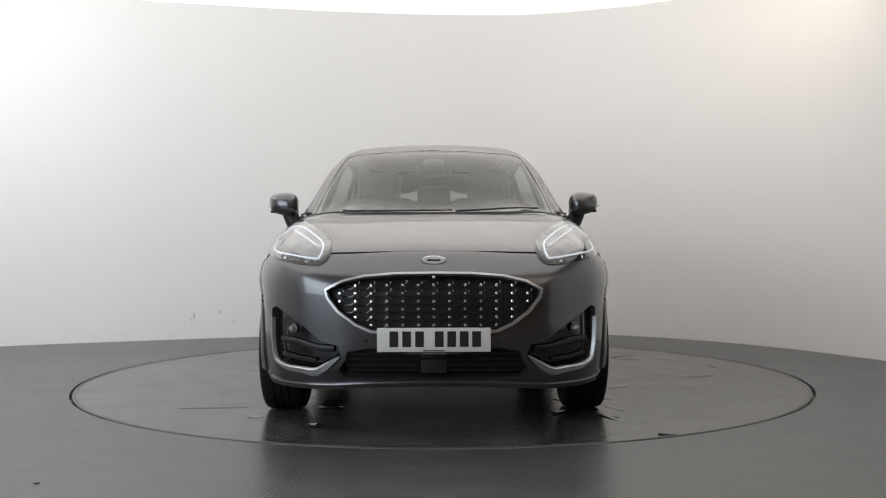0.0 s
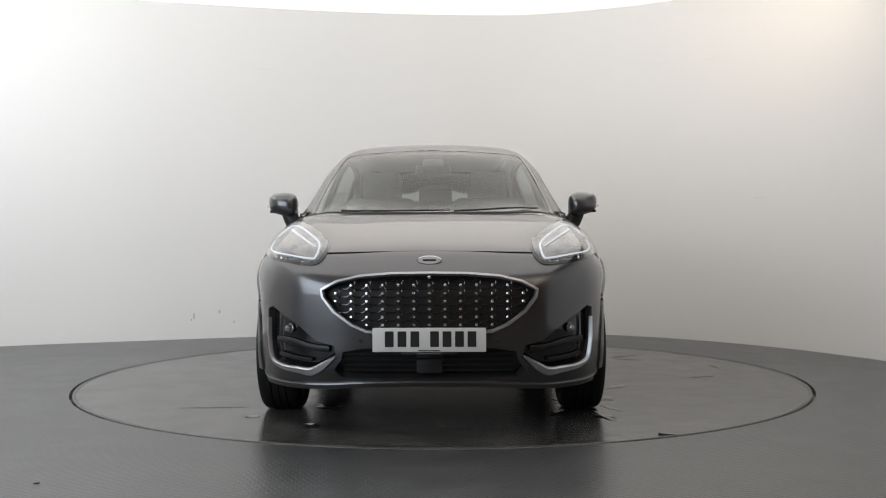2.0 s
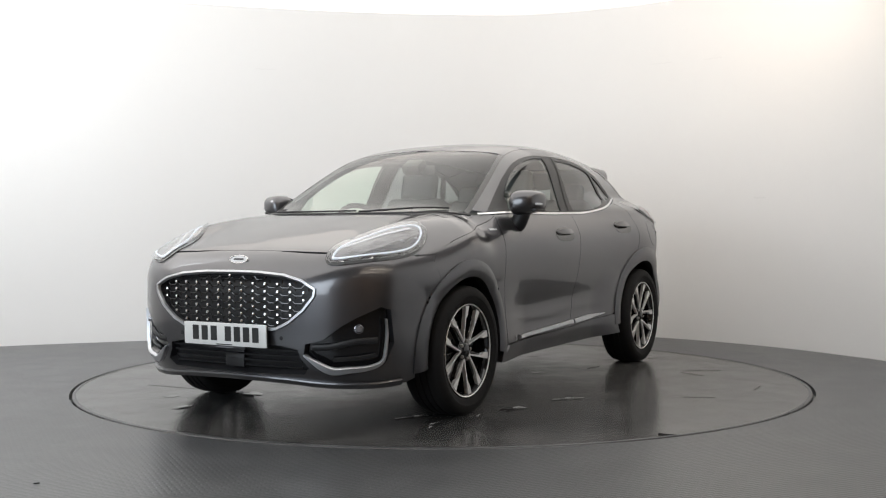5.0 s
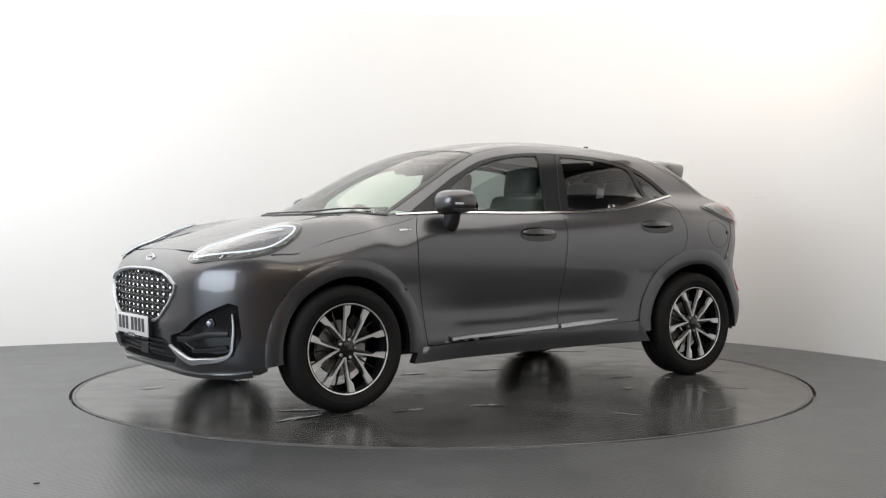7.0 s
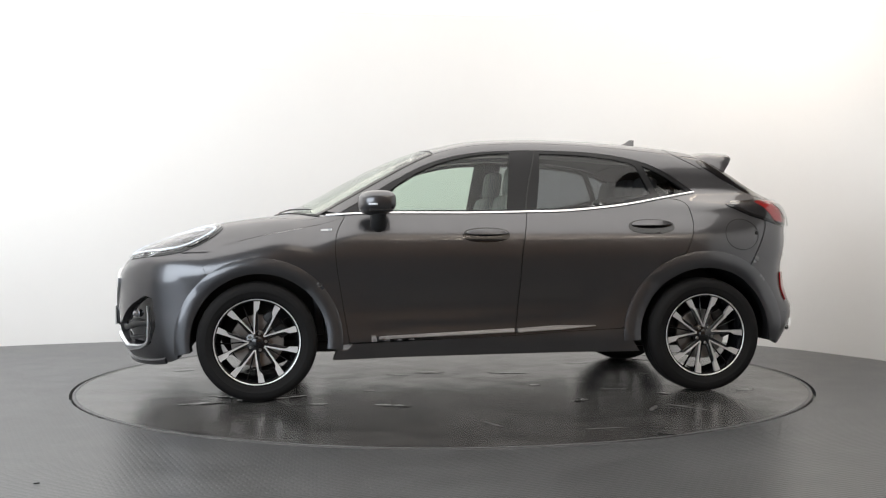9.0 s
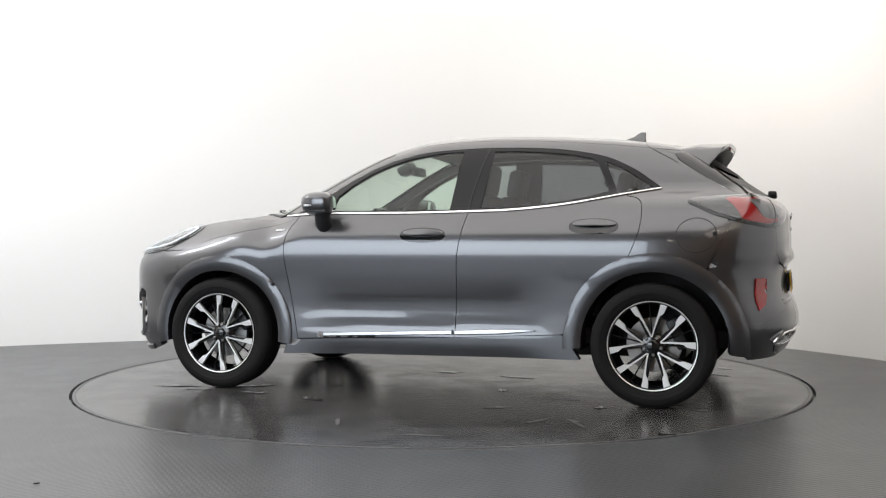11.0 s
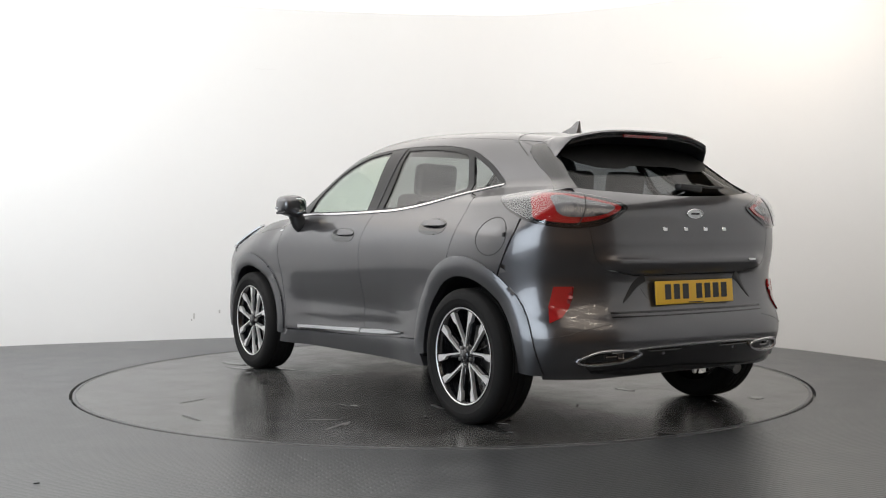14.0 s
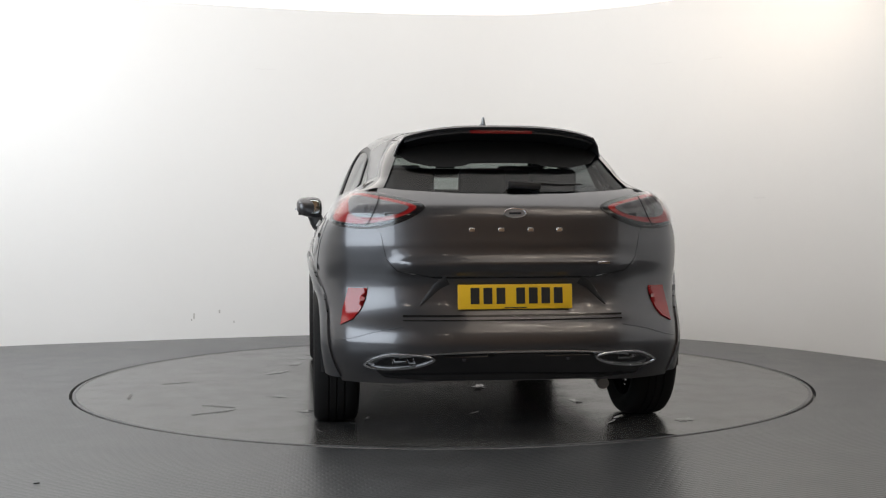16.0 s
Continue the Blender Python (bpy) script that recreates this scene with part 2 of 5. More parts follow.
def build_floor():
    bm = bmesh.new()
    n = 128
    inner = [bm.verts.new((math.cos(2 * math.pi * k / n) * (DISC_R + 0.016), math.sin(2 * math.pi * k / n) * (DISC_R + 0.016), 0)) for k in range(n)]
    lip = [bm.verts.new((v.co.x, v.co.y, -0.04)) for v in inner]
    outer = []
    for k in range(n):
        c, s = math.cos(2 * math.pi * k / n), math.sin(2 * math.pi * k / n)
        q = 9.5 / max(abs(c), abs(s))
        outer.append(bm.verts.new((c * q, s * q, 0)))
    for k in range(n):
        j = (k + 1) % n
        bm.faces.new((inner[k], outer[k], outer[j], inner[j]))
        bm.faces.new((inner[j], lip[j], lip[k], inner[k]))
    bm.faces.new(lip)
    bmesh.ops.recalc_face_normals(bm, faces=bm.faces[:])
    return tagged(part("floor", bm, FLOOR, smooth=False), "grey tread-patterned studio floor, worn and slightly shiny", "floor", kind="structure")


floor = build_floor()
bm = turned([(0.0, -0.03), (DISC_R - 0.006, -0.03), (DISC_R, -0.026), (DISC_R, -0.003), (DISC_R - 0.003, 0.0), (0.0, 0.0)], 160)
bm.transform(pose(0, 0, 0, 90, 0, 0))
bmesh.ops.recalc_face_normals(bm, faces=bm.faces[:])
turntable = tagged(part("turntable", bm, DISC, smooth=False), "round grey turntable plate worn and marked by tyres", "turntable")

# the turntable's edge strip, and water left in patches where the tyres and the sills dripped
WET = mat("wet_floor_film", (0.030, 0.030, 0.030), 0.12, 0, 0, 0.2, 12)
DIRT = mat("dried_dirt_on_floor", (0.085, 0.083, 0.080), 0.45, 0, 0, 0.3, 25)
edge = turned([(DISC_R - 0.022, 0.0012), (DISC_R - 0.020, 0.0020), (DISC_R - 0.006, 0.0020), (DISC_R - 0.004, 0.0008)], 160)
edge.transform(pose(0, 0, 0, 90, 0, 0))
bmesh.ops.recalc_face_normals(edge, faces=edge.faces[:])
part("edge_strip", edge, FLOOR, turntable, "worn grey edge strip of the turntable")


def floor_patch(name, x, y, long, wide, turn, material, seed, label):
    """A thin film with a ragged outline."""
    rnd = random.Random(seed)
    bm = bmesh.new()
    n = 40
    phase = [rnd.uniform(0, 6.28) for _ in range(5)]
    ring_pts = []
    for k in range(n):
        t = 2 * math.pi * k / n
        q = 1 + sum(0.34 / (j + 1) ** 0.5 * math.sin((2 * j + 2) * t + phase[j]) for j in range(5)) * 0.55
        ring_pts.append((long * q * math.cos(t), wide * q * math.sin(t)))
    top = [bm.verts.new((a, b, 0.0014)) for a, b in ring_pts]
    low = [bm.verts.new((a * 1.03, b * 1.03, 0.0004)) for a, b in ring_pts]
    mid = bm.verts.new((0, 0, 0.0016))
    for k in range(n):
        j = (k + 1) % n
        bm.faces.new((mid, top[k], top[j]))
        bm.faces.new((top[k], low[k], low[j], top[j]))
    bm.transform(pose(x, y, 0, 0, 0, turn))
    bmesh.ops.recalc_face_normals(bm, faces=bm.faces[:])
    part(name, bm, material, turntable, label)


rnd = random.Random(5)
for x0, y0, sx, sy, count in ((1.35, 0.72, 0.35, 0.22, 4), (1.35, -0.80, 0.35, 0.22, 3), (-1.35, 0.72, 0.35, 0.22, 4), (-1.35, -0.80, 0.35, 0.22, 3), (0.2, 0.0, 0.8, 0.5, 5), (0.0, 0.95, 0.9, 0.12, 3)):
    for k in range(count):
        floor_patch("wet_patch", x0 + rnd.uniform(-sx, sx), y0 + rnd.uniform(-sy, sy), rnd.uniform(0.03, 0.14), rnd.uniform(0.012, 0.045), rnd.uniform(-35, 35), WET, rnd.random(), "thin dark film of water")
for k in range(8):
    a, q = rnd.uniform(0, 6.28), rnd.uniform(1.0, 2.0)
    floor_patch("dirt_smear", q * math.cos(a), q * math.sin(a), rnd.uniform(0.03, 0.13), rnd.uniform(0.004, 0.014), rnd.uniform(0, 180), DIRT, rnd.random(), "pale smear of dried dirt")

# the bright ceiling over the stage, and the darker room behind the camera
bm = bmesh.new()
bmesh.ops.create_cube(bm, size=1, matrix=Matrix.Translation((-1.5, 0.85, 3.29)) @ Matrix.Diagonal((8.6, 8.6, 0.08, 1)))
ceiling = tagged(part("ceiling", bm, CEILING_GLOW, smooth=False), "bright lit white ceiling fabric over the stage", "ceiling", kind="structure")


def slab(name, lo, hi, material, label, category):
    size = [b - a for a, b in zip(lo, hi)]
    return tagged(part(name, rounded_box(*size, 0.005, [(a + b) / 2 for a, b in zip(lo, hi)], seg=1), material, smooth=False), label, category, kind="structure")


slab("wall_back", (-9.4, 5.2, 0), (9.4, 5.35, 4.2), ROOM, "plain wall behind the curved backdrop", "wall")
slab("wall_front", (-9.4, -9.4, 0), (9.4, -9.25, 4.2), ROOM, "brown-grey wall behind the camera", "wall")
slab("wall_left", (-9.4, -9.25, 0), (-9.25, 5.2, 4.2), ROOM, "brown-grey side wall of the hall", "wall")
slab("wall_right", (9.25, -9.25, 0), (9.4, 5.2, 4.2), ROOM, "brown-grey side wall of the hall", "wall")
slab("ceiling_hall", (-9.4, -9.4, 4.2), (9.4, 5.35, 4.3), ROOM_CEIL, "dull grey hall ceiling", "ceiling")


def plain_box(sx, sy, sz, at):
    bm = bmesh.new()
    bmesh.ops.create_cube(bm, size=1, matrix=Matrix.Translation(at) @ Matrix.Diagonal((sx, sy, sz, 1)))
    return bm


def build_spot():
    """A slim ceiling spot: a dark housing with a bright bar below it."""
    ob = part("ceiling_spot", rounded_box(0.62, 0.12, 0.05, 0.01), BLACK)
    tagged(ob, "slim black ceiling spot with a bright warm strip", "lamp", "spots in the hall")
    part("light_strip", plain_box(0.56, 0.075, 0.012, (0, 0, -0.028)), SPOT, ob, smooth=False)
    return ob


SPOTS = [(x, y) for x in (1.6, 2.9, 4.2, 5.5) for y in (-4.9, -6.3)] + [(-1.4, -7.6), (0.2, -7.9)]
spot = build_spot()
for i, (x, y) in enumerate(SPOTS):
    m = pose(x, y, 3.3, 0, 0, 25 * i)
    if i == 0:
        spot.matrix_basis = m
    else:
        copy_thing(spot, m)
    if i % 2 == 0 or i == 9:
        slab("spot_rail", (x - 0.02, -8.5, 3.325), (x + 0.02, -4.4, 3.36), BLACK, "black lamp rail under the hall ceiling", "rail")
for x in (1.6, 2.9, 4.2, 5.5, -1.4, 0.2):
    slab("rail_hanger", (x - 0.012, -6.012, 3.36), (x + 0.012, -5.988, 4.2), BLACK, "thin black hanger of a lamp rail", "hanger")


# scuffs and joints on the wall, small marks on the floor
def wall_mark(x, z, wide, high, material, name, label):
    """A thin smear that follows the curved wall."""
    order = np.argsort(plan[:, 0])
    x0, x1 = x - wide / 2, x + wide / 2
    rows = []
    for zz in (z - high / 2, z + high / 2):
        rows.append([(q, float(np.interp(q, plan[order, 0], plan[order, 1])) - 0.003, zz + 0.004 * math.sin(9 * i)) for i, q in enumerate(np.linspace(x0, x1, 7))])
    return part(name, sheet(rows), material, wall, label)


SCUFF = mat("wall_scuff_grey", (0.52, 0.51, 0.49), 0.7, 0, 0, 0.2, 40)
FAINT = mat("wall_joint_white", (0.79, 0.785, 0.775), 0.6, 0, 0, 0.04, 20)
for x, z, w, h in ((-2.18, 0.20, 0.012, 0.05), (-1.97, 0.235, 0.014, 0.03), (-1.85, 0.14, 0.010, 0.018), (-2.20, 0.17, 0.008, 0.02)):
    wall_mark(x, z, w, h, SCUFF, "scuff", "small grey scuff on the white wall")
for x, z, w, h in ((-1.57, 2.39, 0.17, 0.007), (1.915, 2.40, 0.16, 0.007), (2.286, 2.39, 0.12, 0.007), (2.582, 1.205, 0.07, 0.012)):
    wall_mark(x, z, w, h, FAINT, "joint_line", "faint joint line in the wall paint")
mark = tube([(1.0, -1.945, 0.002), (1.03, -1.965, 0.003), (1.077, -1.972, 0.002)], 0.006, 6, 0.4)
part("floor_mark", mark, RUBBER, floor, "small black arrow-like mark at the turntable's rim")
part("floor_mark", rounded_box(0.022, 0.008, 0.003, 0.001, (-1.53, -2.874, 0.0015), (0, 0, 20), 1), RUBBER, floor, "small black speck")


# ---- the car: its outer form ----
# x ahead, y to the left, z up, from the middle between the axles on the ground.
def table(pts):
    """A smooth function of one variable through a few points."""
    line = smooth_line(pts, 12)
    order = np.argsort(line[:, 0])
    xs, ys = line[order, 0], line[order, 1]
    return lambda v: np.interp(v, xs, ys)


side_low = table([(0.10, 0.775), (0.22, 0.80), (0.32, 0.822), (0.40, 0.815), (0.50, 0.812), (0.60, 0.832), (0.70, 0.853), (0.80, 0.864), (0.88, 0.861), (0.94, 0.845),
                  (1.00, 0.812), (1.06, 0.770), (1.12, 0.742), (1.20, 0.712), (1.30, 0.674), (1.40, 0.632), (1.50, 0.585), (1.70, 0.47)])
plan_low = table([(-2.3, -0.08), (-1.95, -0.03), (-1.70, 0.008), (-1.35, 0.034), (-1.0, 0.016), (-0.6, 0.0), (0.0, -0.004), (0.5, -0.002),
                  (0.9, 0.012), (1.3, 0.032), (1.6, 0.022), (1.9, -0.03), (2.3, -0.12)])
plan_high = table([(-2.3, -0.20), (-1.9, -0.15), (-1.55, -0.122), (-1.3, -0.098), (-1.0, -0.06), (-0.6, -0.02), (0.0, 0.0), (0.5, 0.0), (0.9, -0.01), (1.4, -0.05), (2.3, -0.1)])
top_mid = table([(-2.3, 1.30), (-1.9, 1.36), (-1.62, 1.405), (-1.4, 1.437), (-1.15, 1.472), (-0.9, 1.496), (-0.6, 1.514), (-0.3, 1.521), (0.0, 1.507),
                 (0.2, 1.473), (0.38, 1.426), (0.55, 1.360), (0.75, 1.262), (0.95, 1.153), (1.10, 1.076), (1.19, 1.046), (1.26, 1.034), (1.4, 1.007),
                 (1.6, 0.962), (1.8, 0.908), (1.95, 0.858), (2.05, 0.80), (2.2, 0.66)])
crown_roof = table([(0.0, 0.0), (0.2, 0.004), (0.4, 0.018), (0.55, 0.042), (0.7, 0.085), (0.9, 0.18)])
crown_hood = table([(0.0, 0.0), (0.25, 0.003), (0.45, 0.010), (0.6, 0.022), (0.72, 0.05), (0.82, 0.105), (0.95, 0.22)])
front_mid = table([(0.05, 1.94), (0.20, 2.03), (0.27, 2.075), (0.36, 2.105), (0.45, 2.118), (0.6, 2.122), (0.72, 2.12), (0.80, 2.105), (0.86, 2.075), (0.95, 1.99), (1.1, 1.8)])
front_drop = table([(0.0, 0.0), (0.2, 0.004), (0.4, 0.018), (0.5, 0.040), (0.6, 0.085), (0.7, 0.155), (0.78, 0.24), (0.86, 0.38), (0.92, 0.60), (1.1, 1.3)])
rear_mid = table([(0.05, 1.80), (0.22, 1.92), (0.32, 1.985), (0.42, 2.03), (0.50, 2.022), (0.58, 1.985), (0.66, 1.965), (0.74, 1.966), (0.80, 1.980), (0.88, 1.990),
                  (0.93, 1.988), (1.02, 1.983), (1.08, 1.955), (1.125, 1.900), (1.18, 1.815), (1.30, 1.645), (1.42, 1.475), (1.6, 1.22)])
rear_drop = table([(0.0, 0.0), (0.2, 0.004), (0.4, 0.026), (0.55, 0.06), (0.68, 0.115), (0.78, 0.19), (0.86, 0.31), (0.92, 0.5), (1.1, 1.2)])
AXLE_F, AXLE_R, WHEEL_R = 1.294, -1.294, 0.333


def bump(v, a, b):
    """Rises smoothly from 0 at a to 1 at b."""
    s = np.clip((v - a) / (b - a), 0, 1)
    return s * s * (3 - 2 * s)


def smax(a, b, k):
    h = np.maximum(k - np.abs(a - b), 0) / k
    return np.maximum(a, b) + h * h * k * 0.25


def side_y(x, z):
    up = bump(z, 1.07, 1.20)
    y = side_low(z) + plan_low(x) * (1 - up) + plan_high(x) * up
    for ax, r in ((AXLE_F - 0.012, 0.47), (AXLE_R - 0.006, 0.50)):
        d = np.hypot(x - ax, z - 0.335)
        y = np.maximum(y, y + (0.857 - y) * 0.85 * (1 - bump(d, r - 0.09, r + 0.34)) * (1 - bump(z, 0.66, 1.02)))
    # hollow along the lower doors, under a crease
    edge = 0.448 - 0.041 * x
    return y - (0.007 * (1 - bump(z, edge - 0.04, edge + 0.01)) + 0.004 * np.exp(-((z - edge - 0.09) / 0.06) ** 2)) * bump(0.78 - np.abs(x), 0.0, 0.3)


def body(p):
    """Below zero inside the car's outer form, above zero outside it."""
    x, y, z = p[:, 0], np.abs(p[:, 1]), p[:, 2]
    side = y - side_y(x, z)
    hood = bump(x, 0.9, 1.25)
    eye = 0.034 * np.exp(-((y - 0.66) / 0.13) ** 2) * np.exp(-((x - 1.55) / 0.28) ** 2)
    screen = (y / 0.7) ** 2 * 0.038 * bump(x, 0.10, 0.62) * (1 - bump(x, 0.97, 1.16))
    top = z - (top_mid(x) - crown_roof(y) * (1 - hood) - crown_hood(y) * hood * (0.55 + 0.45 * bump(x, 1.0, 1.6)) - screen + eye)
    front = x - (front_mid(z) - front_drop(y))
    ledge = 0.030 * np.exp(-((z - 0.79) / 0.038) ** 2) * (1 - bump(y, 0.45, 0.60))
    rear = -x - (rear_mid(z) + ledge - rear_drop(y) * (1 + 0.30 * bump(z, 1.10, 1.25)))
    g = smax(side, top, 0.135)
    g = smax(g, front * 0.9, 0.10)
    return smax(g, rear * 0.8, 0.07)


def gradient(p):
    e, out = 0.004, np.empty_like(p)
    for k in range(3):
        d = np.zeros(3)
        d[k] = e
        out[:, k] = body(p + d) - body(p - d)
    return out / np.linalg.norm(out, axis=1)[:, None]


def settle(p, steps=6):
    """Points near the form brought onto it."""
    p = np.array(p, float)
    for _ in range(steps):
        p = p - gradient(p) * body(p)[:, None] * 0.9
    return p


class Plane:
    """Looks at the form along one direction."""

    def __init__(self, way):
        self.d = Vector(way).normalized()
        u = Vector((0, 0, 1)).cross(self.d) if abs(self.d.z) < 0.9 else Vector((0, 1, 0)).cross(self.d)
        self.u = u.normalized()
        self.v = self.d.cross(self.u)

    def flat(self, p):
        p = np.asarray(p, float)
        return np.stack([p @ np.array(self.u), p @ np.array(self.v)], 1)

    def rays(self, uv, near):
        o = uv[:, :1] * np.array(self.u) + uv[:, 1:] * np.array(self.v) + np.array(self.d) * near
        return o, np.tile(-np.array(self.d), (len(uv), 1))


class Round:
    """Looks at the form inwards to an upright axis, for the bumpers that wrap round the corners."""

    def __init__(self, x0, sign, scale=0.85):
        self.x0, self.s, self.k = x0, sign, scale

    def flat(self, p):
        p = np.asarray(p, float)
        return np.stack([np.arctan2(p[:, 1], (p[:, 0] - self.x0) * self.s) * self.k, p[:, 2]], 1)

    def rays(self, uv, near):
        a = uv[:, 0] / self.k
        d = np.stack([np.cos(a) * self.s, np.sin(a), 0 * a], 1)
        return np.array([self.x0, 0, 0]) + d * near + np.stack([0 * a, 0 * a, uv[:, 1]], 1), -d


LEFT, TOP, FRONT, BACK = Plane((0, 1, 0)), Plane((0, 0, 1)), Plane((1, 0, 0)), Plane((-1, 0, 0))
NOSE, TAIL = Round(1.15, 1), Round(-1.15, -1)


def meet(view, uv, near, reach):
    """Where the view's rays first meet the form."""
    o, d = view.rays(uv, near)
    lo, found = np.zeros(len(o)), np.zeros(len(o), bool)
    hi = np.full(len(o), reach)
    step = reach / 56
    before = body(o)
    for k in range(1, 57):
        g = body(o + d * (k * step))
        new_hit = ~found & (g <= 0) & (before > 0)
        lo[new_hit], hi[new_hit] = (k - 1) * step, k * step
        found |= new_hit
        before = g
    for _ in range(13):
        mid = (lo + hi) / 2
        out = body(o + d * mid[:, None]) > 0
        lo, hi = np.where(out, mid, lo), np.where(out, hi, mid)
    return o + d * hi[:, None]


def inside(q, poly):
    x, y = q[:, 0], q[:, 1]
    hit = np.zeros(len(q), bool)
    for a, b in zip(poly, np.roll(poly, -1, 0)):
        cross = ((a[1] > y) != (b[1] > y)) & (x < (b[0] - a[0]) * (y - a[1]) / (b[1] - a[1] + 1e-12) + a[0])
        hit ^= cross
    return hit


def inset(poly, d):
    """A closed outline drawn in by d."""
    area = np.sum(poly[:, 0] * np.roll(poly[:, 1], -1) - poly[:, 1] * np.roll(poly[:, 0], -1))
    a, b = poly - np.roll(poly, 1, 0), np.roll(poly, -1, 0) - poly
    t = a / (np.linalg.norm(a, axis=1)[:, None] + 1e-9) + b / (np.linalg.norm(b, axis=1)[:, None] + 1e-9)
    n = np.stack([-t[:, 1], t[:, 0]], 1) * np.sign(area)
    return poly + n / (np.linalg.norm(n, axis=1)[:, None] + 1e-9) * d


def even(poly, step):
    out = []
    for a, b in zip(poly, np.roll(poly, -1, 0)):
        k = max(1, int(math.ceil(np.linalg.norm(b - a) / step)))
        out += [a + (b - a) * i / k for i in range(k)]
    out = np.array(out)
    keep = np.linalg.norm(out - np.roll(out, 1, 0), axis=1) > 2e-4
    return out[keep]


def panel(view, outline, holes=(), step=0.03, offset=0.0, rim=0.012, gap=0.002, near=1.6, reach=1.6, lift=None):
    """A piece of the car's skin inside an outline, with holes, and edges turned inwards. Returns a mesh without material."""
    from mathutils.geometry import delaunay_2d_cdt
    loops = [even(inset(np.array(view.flat(outline)), gap), step * 0.8)]
    loops += [even(inset(np.array(view.flat(h)), -gap), step * 0.8) for h in holes]
    lo, hi = loops[0].min(0), loops[0].max(0)
    gx, gy = np.meshgrid(np.arange(lo[0] + step / 2, hi[0], step), np.arange(lo[1] + step / 2, hi[1], step))
    grid = np.stack([gx.ravel(), gy.ravel()], 1)
    ok = inside(grid, loops[0])
    for h in loops[1:]:
        ok &= ~inside(grid, h)
    grid = grid[ok]
    edge_pts = np.concatenate(loops)
    if len(grid):
        far = np.array([np.min(np.hypot(*(edge_pts - q).T)) for q in grid]) > step * 0.45
        grid = grid[far]
    verts = np.concatenate([edge_pts, grid]) if len(grid) else edge_pts
    edges, base = [], 0
    for lp in loops:
        edges += [(base + i, base + (i + 1) % len(lp)) for i in range(len(lp))]
        base += len(lp)
    vs, es, fs, *_ = delaunay_2d_cdt([Vector(v) for v in verts], edges, [], 0, 1e-6)
    uv = np.array([tuple(v) for v in vs])
    fs = np.array([f for f in fs if len(f) == 3])
    mid = uv[fs].mean(1)
    ok = inside(mid, loops[0])
    for h in loops[1:]:
        ok &= ~inside(mid, h)
    fs = fs[ok]
    p = meet(view, uv, near, reach)
    n = gradient(p)
    off = offset if lift is None else offset + lift(uv)
    p = p + n * (off[:, None] if isinstance(off, np.ndarray) else off)
    # winding outwards
    a, b, c = p[fs[:, 0]], p[fs[:, 1]], p[fs[:, 2]]
    wrong = np.einsum("ij,ij->i", np.cross(b - a, c - a), n[fs[:, 0]]) < 0
    fs[wrong] = fs[wrong][:, ::-1]
    polys, normals = [tuple(f) for f in fs], [n[i] for f in fs for i in f]
    if rim:
        count = {}
        for f in fs:
            for i, j in ((f[0], f[1]), (f[1], f[2]), (f[2], f[0])):
                count[(i, j)] = 1
        border = [(i, j) for i, j in count if (j, i) not in count]
        inner = {}
        extra = []
        for i, _ in border:
            if i not in inner:
                inner[i] = len(p) + len(extra)
                extra.append(p[i] - n[i] * rim)
        for _, j in border:
            if j not in inner:
                inner[j] = len(p) + len(extra)
                extra.append(p[j] - n[j] * rim)
        p = np.concatenate([p, extra])
        for i, j in border:
            polys.append((j, i, inner[i], inner[j]))
            w = np.cross(p[inner[i]] - p[i], p[j] - p[i])
            w = w / (np.linalg.norm(w) + 1e-12)
            normals += [w] * 4
    me = bpy.data.meshes.new("panel")
    me.from_pydata(p.tolist(), [], [tuple(int(i) for i in f) for f in polys])
    me.polygons.foreach_set("use_smooth", [True] * len(polys))
    if lift is not None:
        me.set_sharp_from_angle(angle=radians(48))
    elif len(me.loops) == len(normals):
        me.normals_split_custom_set([tuple(v) for v in normals])
    return me


def strip(a, b, n=6, offset=0.0, rim=0.012):
    """A piece of skin between two lines that lie on the form."""
    a, b = np.array(a), np.array(b)
    rows = [settle(a + (b - a) * s) for s in np.linspace(0, 1, n)]
    p = np.concatenate(rows)
    nrm = gradient(p)
    p = p + nrm * offset
    m = len(a)
    polys = []
    for i in range(n - 1):
        for j in range(m - 1):
            polys.append((i * m + j, i * m + j + 1, (i + 1) * m + j + 1, (i + 1) * m + j))
    polys = [f if np.dot(np.cross(p[f[2]] - p[f[0]], p[f[3]] - p[f[1]]), nrm[f[0]]) > 0 else f[::-1] for f in polys]
    normals = [nrm[i] for f in polys for i in f]
    me = bpy.data.meshes.new("strip")
    me.from_pydata(p.tolist(), [], polys)
    me.polygons.foreach_set("use_smooth", [True] * len(polys))
    me.normals_split_custom_set([tuple(v) for v in normals])
    return me


